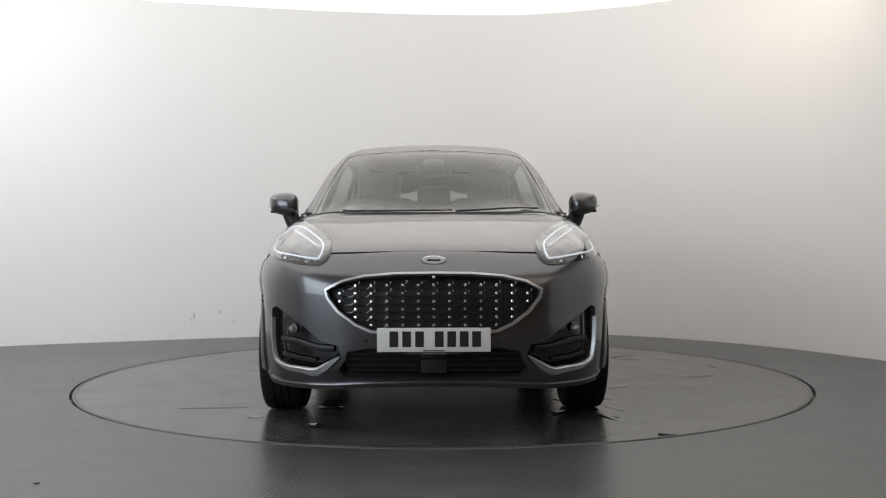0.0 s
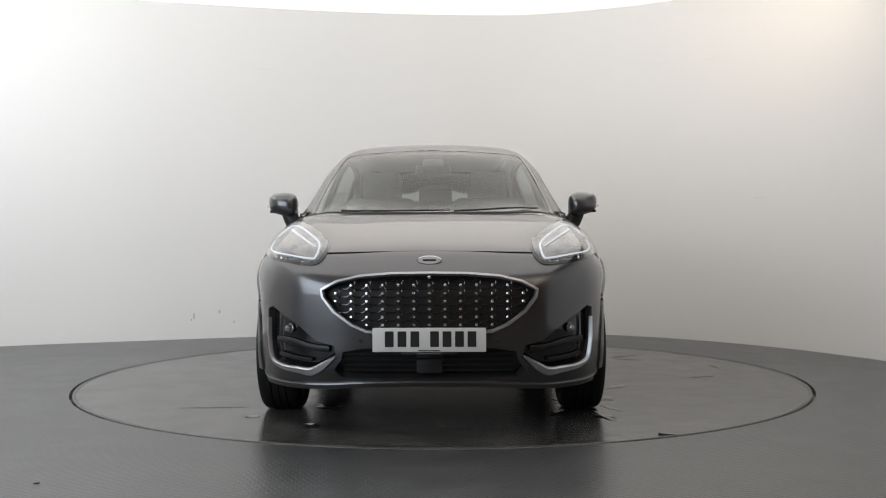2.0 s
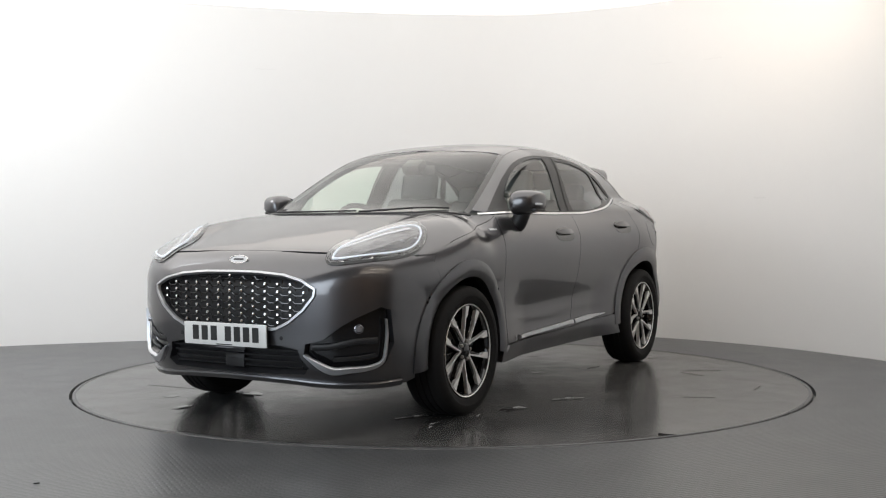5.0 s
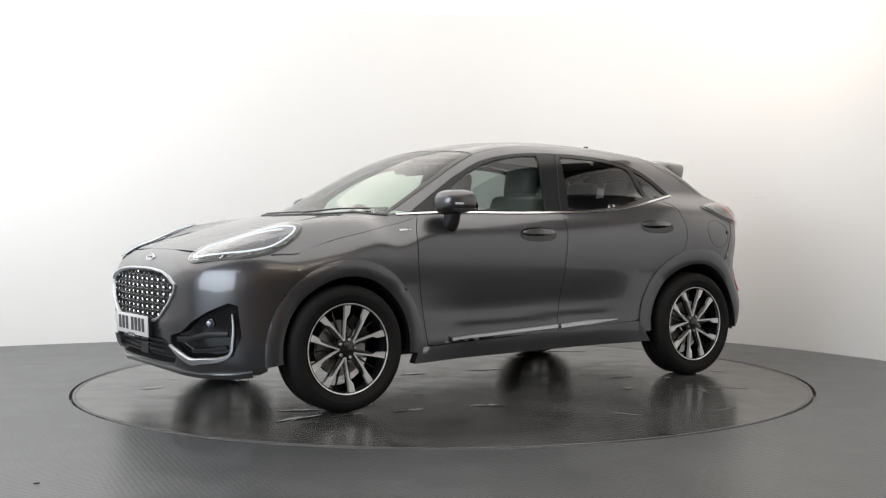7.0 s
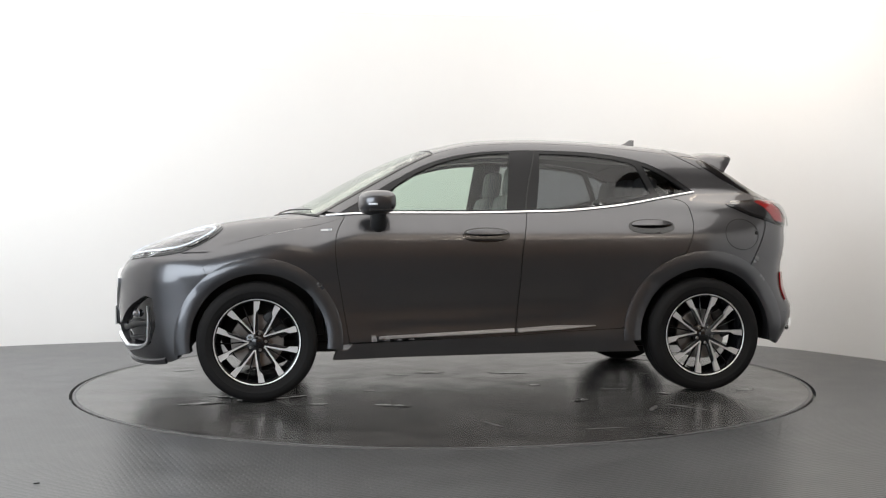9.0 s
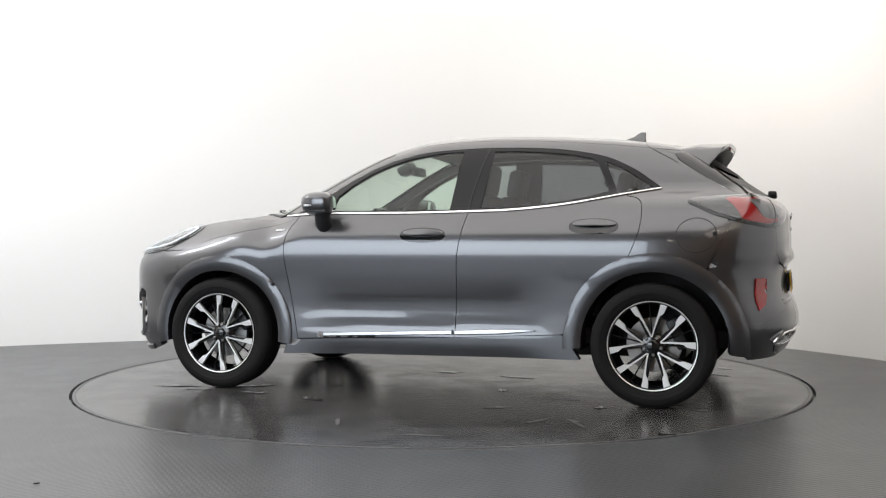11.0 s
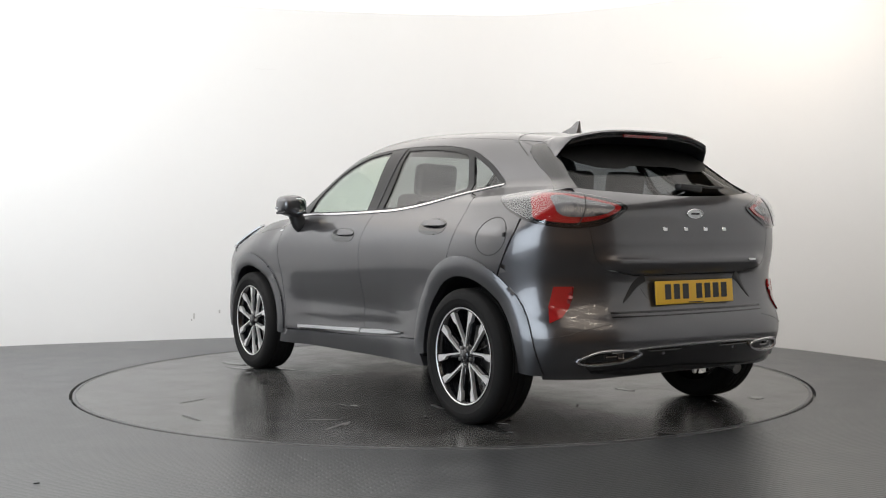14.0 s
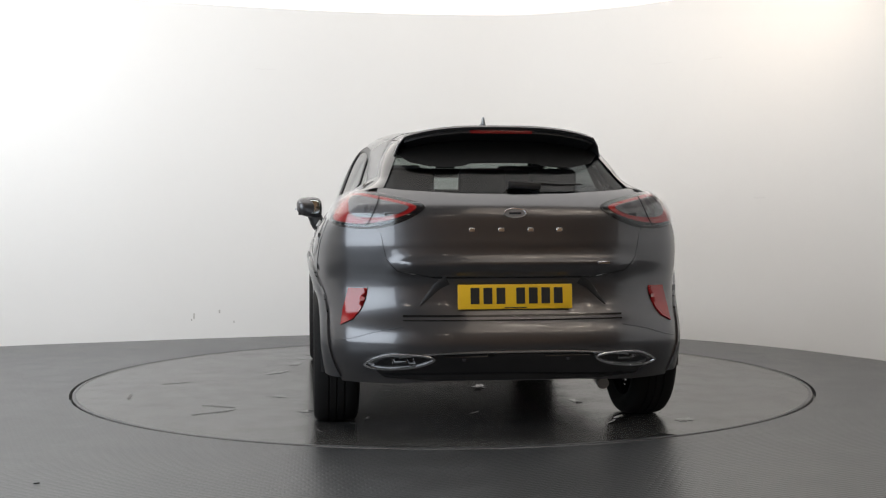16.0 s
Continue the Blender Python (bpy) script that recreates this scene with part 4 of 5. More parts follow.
fitted("sill_strip", band(on_side([(-0.186, 0.367), (-0.35, 0.376), (-0.50, 0.383), (-0.645, 0.392)], 8), np.interp(np.arange(25), [0, 12, 24], [0.026, 0.030, 0.004]), 0.013, 0.014), SATIN, car, "satin silver door strip", both=True)


def oval(cx, cz, a, b, n=32, power=2.4):
    out = []
    for k in range(n):
        c, s = math.cos(2 * math.pi * k / n), math.sin(2 * math.pi * k / n)
        out.append((cx + a * math.copysign(abs(c) ** (2 / power), c), cz + b * math.copysign(abs(s) ** (2 / power), s)))
    return out


for cx, cz in ((0.0, 0.921), (-0.978, 0.967)):
    fitted("handle_recess", panel(LEFT, xz(oval(cx, cz, 0.136, 0.042)), step=0.016, offset=0.0015, rim=0.003, gap=0), GLOSS, car, "black handle recess", both=True)
    fitted("door_handle", panel(LEFT, xz(oval(cx - 0.004, cz + 0.012, 0.120, 0.0150)), step=0.012, offset=0.004, rim=0.012, gap=0,
                                lift=lambda uv, c=cx: 0.020 * np.clip(1 - ((uv[:, 0] + c) / 0.13) ** 2, 0, 1)), PAINT, car, both=True)
fuel = on_side(oval(-1.522, 0.920, 0.104, 0.090, 40, 2.0), 1)[:-1]
fitted("fuel_flap_gap", band(fuel, 0.005, 0.0012, closed=True), INK, car, "round fuel flap outline")
part("fuel_flap_catch", rounded_box(0.02, 0.012, 0.022, 0.004, tuple(on_side([(-1.615, 0.928), (-1.62, 0.928)], 1)[0])), BLACK, car)
fitted("wing_badge", panel(LEFT, xz([(0.876, 0.947), (0.940, 0.944), (0.940, 0.957), (0.876, 0.960)]), step=0.02, offset=0.003, rim=0.003), SATIN, car, "small silver badge", both=True)

# inner skins behind the gaps
fitted("inner_flank", panel(LEFT, xz([(1.55, 0.86), (0.85, 1.01), (0.3, 1.03), (-0.5, 1.045), (-1.1, 1.12), (-1.4, 1.16), (-1.62, 1.05), (-1.58, 0.78)] + arch_r(115, -5, 0.45) +
                                  [(-0.83, 0.27), (0.80, 0.25)] + arch_f(180, 60, 0.42)), offset=-0.03, rim=0, step=0.05), DASH, car, "dark inner door lining", both=True)
fitted("wing_filler", panel(LEFT, xz([(1.40, 0.80), (1.40, 0.90), (1.60, 0.86), (1.74, 0.80), (1.74, 0.66), (1.62, 0.66), (1.56, 0.72)]), offset=-0.005, rim=0, gap=0), PAINT, car, both=True)
fitted("quarter_filler", panel(LEFT, xz([(-1.44, 0.80), (-1.44, 1.04), (-1.62, 1.08), (-1.76, 1.04), (-1.80, 0.74), (-1.72, 0.66), (-1.64, 0.74)]), offset=-0.010, rim=0, gap=0), PAINT, car, both=True)
CORNER_F, CORNER_R = Plane((0.62, 0.60, 0.50)), Plane((-0.72, 0.66, 0.22))
HEAD = [(1.985, 0.497, 0.765), (1.975, 0.500, 0.845), (1.88, 0.530, 0.918), (1.73, 0.590, 0.962), (1.60, 0.640, 0.984), (1.515, 0.685, 0.988), (1.49, 0.73, 0.962), (1.535, 0.772, 0.912), (1.63, 0.795, 0.852), (1.72, 0.780, 0.812), (1.82, 0.71, 0.778), (1.93, 0.575, 0.752)]
head_out = smooth_line(HEAD, 4, True)
LAMP_R = [(-1.465, 0.755, 1.098), (-1.60, 0.735, 1.122), (-1.72, 0.685, 1.124), (-1.83, 0.61, 1.114), (-1.905, 0.52, 1.096), (-1.95, 0.415, 1.062), (-1.955, 0.445, 1.022), (-1.945, 0.53, 0.985), (-1.92, 0.61, 0.966),
          (-1.85, 0.70, 0.958), (-1.72, 0.77, 0.972), (-1.60, 0.785, 1.012), (-1.51, 0.775, 1.06)]
tail_out = smooth_line(LAMP_R, 4, True)


def grown(view, out, d):
    """An outline in a view, widened by d, back in space (on the view's plane)."""
    uv = inset(np.array(view.flat(out)), -d)
    return [tuple(a * np.array(view.u) + b * np.array(view.v)) for a, b in uv]


fitted("lamp_seat", panel(CORNER_F, grown(CORNER_F, head_out, 0.06), step=0.03, offset=-0.012, rim=0, near=2.6, reach=1.6), PAINT, car, both=True)
fitted("lamp_seat", panel(CORNER_R, grown(CORNER_R, tail_out, 0.05), step=0.03, offset=-0.008, rim=0, near=2.6, reach=1.6), PAINT, car, both=True)


def shifted(view, out, d, near=2.6):
    """A closed line on the form, drawn in by d from an outline."""
    return meet(view, even(inset(np.array(view.flat(out)), d), 0.02), near, 1.6)


def headlamp():
    kw = dict(step=0.02, near=2.6, reach=1.6)
    base = fitted("headlamp", panel(CORNER_F, head_out, offset=0.003, rim=0.012, gap=-0.004, **kw), GLOSS, car, "clear headlamp with a white light bar", both=True)
    inner = panel(CORNER_F, grown(CORNER_F, head_out, -0.020), offset=0.006, rim=0.006, **kw)
    dark = [(1.93, 0.56, 0.775), (1.80, 0.67, 0.835), (1.66, 0.73, 0.895), (1.56, 0.745, 0.925), (1.545, 0.768, 0.895), (1.63, 0.785, 0.848), (1.74, 0.735, 0.812), (1.86, 0.655, 0.782)]
    well = panel(CORNER_F, dark, offset=0.0085, rim=0.003, **kw)
    line = shifted(CORNER_F, head_out, 0.032)
    bar = band(line, 0.0085, 0.006, 0.006, closed=True)
    bar2 = band(smooth_line([(1.90, 0.545, 0.85), (1.80, 0.605, 0.885), (1.68, 0.665, 0.915), (1.58, 0.70, 0.94)], 6), np.linspace(0.012, 0.020, 19), 0.005, 0.006)
    lens = panel(CORNER_F, head_out, offset=0.016, rim=0.012, gap=0.003, **kw)
    for k, base_ob in enumerate(base):
        for nm, me, m in (("reflector", inner, LAMP_SHADE), ("dark_well", well, LAMP_DARK), ("light_bar", bar, DRL), ("divider", bar2, LAMP_CLEAR), ("lens", lens, LENS)):
            if not isinstance(me, bpy.types.Mesh):
                me = mesh_of(nm, me, m)
                if nm == "light_bar":
                    bar = me
                else:
                    bar2 = me
            me.materials.clear()
            me.materials.append(m)
            ob = part(nm, flipped(me) if k else me, None, base_ob)
            ob.visible_shadow = nm != "lens"
        for x, y, z in ((1.70, 0.725, 0.862), (1.62, 0.755, 0.885)):
            ball = bmesh.new()
            bmesh.ops.create_uvsphere(ball, u_segments=16, v_segments=10, radius=0.016)
            q = settle([(x, y, z)])[0]
            ball.transform(Matrix.Translation((q[0], -q[1] if k else q[1], q[2])))
            part("projector", ball, LAMP_GREY, base_ob)


headlamp()


def tail_lamp():
    kw = dict(step=0.02, near=2.6, reach=1.6)
    base = fitted("tail_lamp", panel(CORNER_R, tail_out, offset=0.003, rim=0.012, gap=-0.003, **kw), GLOSS, car, "red and clear tail lamp in a black surround", both=True)
    smoke = [(-1.50, 0.752, 1.092), (-1.60, 0.735, 1.108), (-1.66, 0.71, 1.108), (-1.72, 0.765, 0.99), (-1.62, 0.782, 1.022), (-1.54, 0.775, 1.06)]
    red = [(-1.645, 0.715, 1.108), (-1.74, 0.67, 1.110), (-1.84, 0.60, 1.100), (-1.90, 0.52, 1.082), (-1.935, 0.435, 1.056), (-1.94, 0.46, 1.024), (-1.93, 0.54, 0.998), (-1.90, 0.61, 0.982), (-1.85, 0.69, 0.975), (-1.73, 0.765, 0.987), (-1.69, 0.75, 1.03)]
    white = [(-1.745, 0.680, 1.092), (-1.85, 0.595, 1.082), (-1.90, 0.525, 1.068), (-1.925, 0.46, 1.048), (-1.925, 0.50, 1.020), (-1.90, 0.585, 1.003), (-1.845, 0.67, 1.0), (-1.80, 0.69, 1.012), (-1.785, 0.695, 1.04)]
    pieces = (("smoked_lens", panel(CORNER_R, smooth_line(smoke, 3, True), offset=0.006, rim=0.004, **kw), SMOKE), ("red_lens", panel(CORNER_R, smooth_line(red, 3, True), offset=0.007, rim=0.004, **kw), RED),
              ("clear_lens", panel(CORNER_R, smooth_line(white, 3, True), offset=0.011, rim=0.004, **kw), LAMP_SHADE),
              ("lens", panel(CORNER_R, tail_out, offset=0.018, rim=0.012, gap=0.006, **kw), LENS))
    for k, base_ob in enumerate(base):
        for nm, me, m in pieces:
            me.materials.clear()
            me.materials.append(m)
            part(nm, flipped(me) if k else me, None, base_ob).visible_shadow = nm != "lens"
        gap = np.array([(-1.868, 0.595, 1.10), (-1.872, 0.60, 1.05), (-1.875, 0.625, 1.0), (-1.872, 0.65, 0.968)])
        b = band(smooth_line(gap, 4), 0.004, 0.003, 0.017)
        if k:
            b.transform(Matrix.Diagonal((1, -1, 1, 1)))
            bmesh.ops.recalc_face_normals(b, faces=b.faces[:])
        part("lamp_gap", b, INK, base_ob)


tail_lamp()

# ---- nose ----
def nose(y, z):
    """A point on the nose in front view."""
    return meet(FRONT, np.array(FRONT.flat([(2, y, z)])), 2.6, 1.2)[0]


def near_nose(y, z, back):
    return (float(front_mid(z) - front_drop(abs(y))) - back, y, z)


grille_line = meet(NOSE, even(np.array(NOSE.flat(grille3)), 0.02), 1.3, 1.2)
grille = fitted("grille", band(grille_line, 0.015, 0.014, -0.002, closed=True), SATIN, car, "black honeycomb grille with silver studs and a chrome frame")[0]
G = np.array([(y, z) for _, y, z in grille3])
mesh_bm, STUDS = bmesh.new(), []
for r in range(7):
    z = 0.732 - 0.0365 * r
    for k in range(-7, 8):
        y = k * 0.0725
        if inside(np.array([(y, z)]), inset(G, 0.016))[0]:
            STUDS.append((y, z))
        for y0, y1 in ((y, y + 0.0725),):
            u = [(y0, z - 0.002), (y0 + 0.018, z - 0.018), (y1 - 0.018, z - 0.018), (y1, z - 0.002)]
            if all(inside(np.array(u), inset(G, 0.008))):
                add_to(mesh_bm, tube([near_nose(*q, 0.022) for q in u], 0.0035, 5))
            u = [(y0 + 0.018, z - 0.018), (y0 + 0.018, z - 0.034)]
            if all(inside(np.array(u), inset(G, 0.008))):
                add_to(mesh_bm, tube([near_nose(*q, 0.026) for q in u], 0.003, 5))
part("honeycomb", mesh_bm, GLOSS, grille, "black honeycomb mesh")
stud_me = mesh_of("stud", rounded_box(0.010, 0.0135, 0.0135, 0.003, seg=1), CHROME, False)
for y, z in STUDS:
    q = near_nose(y, z, 0.0)
    ob = part("stud", stud_me, None, grille)
    ob.matrix_basis = pose(q[0] - 0.012, q[1], q[2], 0, -4, 25 * y)


def badge(at, way, a, b):
    """An oval emblem: dark field and bright rim, lettered by nothing."""
    x, y, z = at
    rim_line = [(0, a * math.cos(t), b * math.sin(t)) for t in np.linspace(0, 2 * math.pi, 40, endpoint=False)]
    field = bmesh.new()
    field.faces.new([field.verts.new(q) for q in rim_line])
    ext = bmesh.ops.extrude_face_region(field, geom=field.faces[:])
    bmesh.ops.translate(field, verts=[v for v in ext["geom"] if isinstance(v, bmesh.types.BMVert)], vec=(0.006, 0, 0))
    bmesh.ops.recalc_face_normals(field, faces=field.faces[:])
    m = Matrix.Translation(at) @ way
    field.transform(m)
    ob = part("badge", field, SATIN, car, "plain oval badge with a bright rim", smooth=False)
    ringed = tube(rim_line + rim_line[:1], 0.003, 6)
    ringed.transform(m @ Matrix.Translation((0.006, 0, 0)))
    part("badge_rim", ringed, CHROME, ob)
    bar = rounded_box(0.003, a * 1.1, b * 0.45, 0.001, (0.0075, 0, 0), seg=1)
    bar.transform(m)
    part("badge_bar", bar, LAMP_DARK, ob)


badge(tuple(nose(0, 0.807) + np.array((0.001, 0, 0))), pose(0, 0, 0, 0, -22, 0), 0.056, 0.020)


def plate(at, way, material, label):
    m = Matrix.Translation(at) @ way
    slab_bm = rounded_box(0.008, 0.52, 0.111, 0.006)
    slab_bm.transform(m)
    ob = part("number_plate", slab_bm, material, car, label)
    for y in (0.195, 0.138, 0.081, 0.024, -0.066, -0.125, -0.183):
        bar = rounded_box(0.002, 0.040, 0.072, 0.001, (0.005, y, 0.004), seg=1)
        bar.transform(m)
        part("plate_bar", bar, INK, ob, smooth=False)
    bar = rounded_box(0.002, 0.10, 0.005, 0.0005, (0.005, 0.0, -0.049), seg=1)
    bar.transform(m)
    part("plate_small_bar", bar, INK, ob, smooth=False)


plate((2.146, 0, 0.448), pose(0, 0, 0, 0, -2, 180) @ pose(0, 0, 0, 0, 0, 180), WHITE_PLATE, "white front number plate with dark bars")
part("plate_holder", rounded_box(0.03, 0.50, 0.10, 0.008, (2.128, 0, 0.446)), BLACK, car)
small = rounded_box(0.01, 0.26, 0.014, 0.003, (2.142, 0, 0.386))
part("plate_strip", small, BLACK, car)
part("plate_strip_bar", rounded_box(0.002, 0.11, 0.006, 0.0005, (2.148, 0, 0.386), seg=1), LAMP_GREY, car)

for s in (1, -1):
    chrome_line = [nose(y, z) for y, z in ((0.764, 0.535), (0.766, 0.47), (0.762, 0.40), (0.748, 0.335), (0.70, 0.306), (0.62, 0.296), (0.555, 0.290), (0.50, 0.318), (0.436, 0.368))]
    line = smooth_line(chrome_line, 6)
    w = np.interp(np.linspace(0, 8, len(line)), [0, 1, 2, 3, 4, 5, 6, 7, 8], [0.007, 0.012, 0.013, 0.016, 0.024, 0.032, 0.040, 0.036, 0.008])
    b = band(line, w, 0.014, 0.002)
    pod = panel(NOSE, pod3, offset=-0.034, rim=0, near=1.3, reach=1.2, step=0.03)
    lamp_at = nose(0.672, 0.487)
    fog = turned([(0.0, 0.01), (0.012, 0.008), (0.017, 0.0), (0.019, -0.012), (0.022, -0.014)], 20)
    fog.transform(Matrix.Translation((lamp_at[0] - 0.012, lamp_at[1], lamp_at[2])) @ pose(0, 0, 0, 0, 0, -50))
    slat = band([nose(y, z) for y, z in smooth_line([(0.745, 0.43), (0.66, 0.425), (0.56, 0.40), (0.47, 0.395)], 4)], 0.03, 0.008, -0.024)
    slat2 = band([nose(y, z) for y, z in smooth_line([(0.735, 0.36), (0.66, 0.345), (0.56, 0.335)], 4)], 0.02, 0.008, -0.024)
    for nm, geo, m, lab in (("fog_trim", b, SATIN, "satin silver corner trim"), ("fog_recess", pod, GLOSS, ""), ("fog_lamp", fog, LAMP_GREY, "small clear fog lamp"), ("slat", slat, BLACK, ""), ("slat", slat2, BLACK, "")):
        me = geo if isinstance(geo, bpy.types.Mesh) else mesh_of(nm, geo, m)
        me.materials.clear()
        me.materials.append(m)
        part(nm, me if s > 0 else flipped(me), None, front_bumper, lab)
    dot = turned([(0.0, 0.003), (0.008, 0.003), (0.010, 0.0)], 16)
    q = nose(0.315, 0.44)
    dot.transform(Matrix.Translation((q[0], s * q[1], q[2])) @ pose(0, 0, 0, 0, 0, -90))
    part("parking_sensor", dot, LAMP_DARK, front_bumper)
for z in (0.29, 0.318, 0.346, 0.374):
    part("intake_slat", band([nose(y, z) for y in np.linspace(-0.40, 0.40, 17)], 0.010, 0.008, -0.026), BLACK, front_bumper)
part("radar_cover", rounded_box(0.012, 0.12, 0.10, 0.006, (2.07, 0, 0.335)), BLACK, front_bumper)
part("front_lip", band([tuple(q) for q in smooth_line([(1.80, 0.80, 0.226), (1.95, 0.60, 0.222), (2.03, 0.36, 0.236), (2.055, 0.0, 0.24), (2.03, -0.36, 0.236), (1.95, -0.60, 0.222), (1.80, -0.80, 0.226)], 8)], 0.035, 0.012, 0.002), ARCH, front_bumper, "grey lower lip")
part("bonnet_cowl", band([meet(TOP, np.array([(x, y)]), 1.9, 1.5)[0] for x, y in smooth_line([(0.945, 0.70), (1.142, 0.5), (1.189, 0.25), (1.201, 0), (1.189, -0.25), (1.142, -0.5), (0.945, -0.70)], 6)], 0.022, 0.004, 0.001), BLACK, car, "black cowl under the windscreen")


def wiper(points, label):
    line = [tuple(meet(TOP, np.array([(x, y)]), 1.9, 1.5)[0] + np.array((0.0, 0, h))) for x, y, h in points]
    bm = tube(smooth_line(line, 5), 0.006, 6, 0.7)
    part("wiper", bm, BLACK, car, label)


wiper([(1.175, 0.12, 0.006), (1.155, 0.28, 0.010), (1.095, 0.45, 0.012), (0.99, 0.59, 0.010)], "black wiper resting on the windscreen")
wiper([(1.115, -0.50, 0.006), (1.165, -0.30, 0.008), (1.18, -0.10, 0.010), (1.176, 0.10, 0.010)], "black wiper resting on the windscreen")

# ---- mirrors ----
bm = bmesh.new()
bmesh.ops.create_uvsphere(bm, u_segments=24, v_segments=16, radius=1)
for v in bm.verts:
    x, y, z = v.co
    f = lambda c, p: math.copysign(abs(c) ** p, c)
    x, y, z = f(x, 0.75), f(y, 0.62), f(z, 0.66)
    z *= 1 - 0.16 * (y - 0.2)
    v.co = (0.612 + (x * 0.116 if x > 0 else x * 0.080) + 0.02 * (0 - y), 0.893 + y * 0.086, 1.106 + z * 0.066 + 0.008 * y)
housing = fitted("mirror", bm, PAINT, car, "dark grey door mirror on a black foot", both=True)
low = rounded_box(0.13, 0.155, 0.016, 0.007, (0.612, 0.89, 1.062))
foot = tube(smooth_line([(0.615, 0.795, 0.965), (0.617, 0.83, 0.99), (0.618, 0.85, 1.03), (0.615, 0.865, 1.065)], 5), 0.050, 12, 0.9)
glass_bm = bmesh.new()
bmesh.ops.create_uvsphere(glass_bm, u_segments=20, v_segments=10, radius=1)
for v in glass_bm.verts:
    x, y, z = v.co
    v.co = (0.545 + 0.004 * x, 0.893 + 0.072 * math.copysign(abs(y) ** 0.6, y), 1.106 + 0.048 * math.copysign(abs(z) ** 0.65, z))
surround = glass_bm.copy()
surround.transform(Matrix.Translation((0.551, 0.893, 1.106)) @ Matrix.Diagonal((2.2, 1.1, 1.13, 1)) @ Matrix.Translation((-0.545, -0.893, -1.106)))
lamp_bm = rounded_box(0.05, 0.02, 0.012, 0.004, (0.655, 0.972, 1.094), (0, 0, -20))
for nm, geo, m in (("mirror_base", low, BLACK), ("mirror_foot", foot, BLACK), ("mirror_glass", glass_bm, MIRROR), ("mirror_surround", surround, BLACK), ("indicator", lamp_bm, LAMP_CLEAR)):
    me = mesh_of(nm, geo, m)
    for k, ob in enumerate(housing):
        part(nm, flipped(me) if k else me, None, ob)

# ---- tail ----
dz = lambda y: 0.060 * (abs(y) / 0.5) ** 3 + 0.085 * max(0.0, (abs(y) - 0.455) / 0.06) ** 2
ys = np.linspace(-0.512, 0.512, 41)
front_z = [meet(TOP, np.array([(x, y * k) for y in ys]), 1.9, 1.5)[:, 2] for x, k in ((-1.36, 0.88), (-1.41, 0.90))]
rows = []
for y, z0, z1 in zip(ys, *front_z):
    s, tip = 0.055 * (abs(y) / 0.5) ** 3 + 0.06 * max(0.0, (abs(y) - 0.455) / 0.06) ** 2, 1.446 - dz(y)
    rows.append([(-1.36, y * 0.88, z0 - 0.016), (-1.41, y * 0.90, z1 + 0.001), (-1.50 + s * 0.3, y * 0.96, (z1 + tip) / 2 + 0.008), (-1.60 + s, y * 0.99, tip + 0.002), (-1.660 + s, y, tip), (-1.668 + s, y, tip - 0.008),
                 (-1.660 + s, y, tip - 0.02), (-1.56 + s, y * 0.98, tip - 0.04), (-1.44, y * 0.92, z1 - 0.035), (-1.34, y * 0.90, z0 - 0.03)])
bm = sheet(rows, closed_v=True)
for ring_end in (0, -1):
    bm.verts.ensure_lookup_table()
    bm.faces.new(bm.verts[:10] if ring_end == 0 else bm.verts[-10:])
bmesh.ops.recalc_face_normals(bm, faces=bm.faces[:])
spoiler = part("roof_spoiler", bm, PAINT, car, "grey roof spoiler with a black underside")
rows = []
for y in np.linspace(-0.46, 0.46, 29):
    s, tip = 0.055 * (abs(y) / 0.5) ** 3, 1.446 - dz(y)
    rows.append([(-1.645 + s, y, tip - 0.020), (-1.648 + s, y, tip - 0.034), (-1.58 + s, y * 0.98, tip - 0.056), (-1.47, y * 0.94, 1.385 - dz(y)), (-1.47, y * 0.94, 1.40 - dz(y)), (-1.56 + s, y * 0.98, tip - 0.034)])
bm = sheet(rows, closed_v=True)
for ring_end in (0, -1):
    bm.verts.ensure_lookup_table()
    bm.faces.new(bm.verts[:6] if ring_end == 0 else bm.verts[-6:])
bmesh.ops.recalc_face_normals(bm, faces=bm.faces[:])
part("spoiler_underside", bm, BLACK, spoiler, "black plastic underside")
part("brake_light", rounded_box(0.012, 0.30, 0.016, 0.004, (-1.648, 0, 1.416)), DARKRED, spoiler, "dark red high brake light")
fin = sheet([[(-0.985, 0.0, 1.485), (-1.0, 0.018, 1.484), (-1.14, 0.022, 1.468), (-1.15, 0.0, 1.467), (-1.14, -0.022, 1.468), (-1.0, -0.018, 1.484)],
             [(-1.075, 0.0, 1.515), (-1.085, 0.007, 1.513), (-1.14, 0.010, 1.508), (-1.145, 0.0, 1.508), (-1.14, -0.010, 1.508), (-1.085, -0.007, 1.513)],
             [(-1.115, 0.0, 1.540), (-1.12, 0.003, 1.540), (-1.143, 0.004, 1.539), (-1.146, 0.0, 1.539), (-1.143, -0.004, 1.539), (-1.12, -0.003, 1.540)]], closed_v=True)
fin.verts.ensure_lookup_table()
fin.faces.new(fin.verts[-6:])
bmesh.ops.recalc_face_normals(fin, faces=fin.faces[:])
part("roof_aerial", fin, PAINT, car, "small fin aerial")
fitted("roof_filler", panel(Plane((-0.1, 0.70, 0.70)), [(-0.95, 0.545, 1.425), (-1.20, 0.50, 1.425), (-1.47, 0.46, 1.40), (-1.50, 0.55, 1.33), (-1.30, 0.60, 1.34), (-1.05, 0.62, 1.34)],
                            offset=-0.005, rim=0, gap=0, near=2.4, reach=1.6), PAINT, car, both=True)
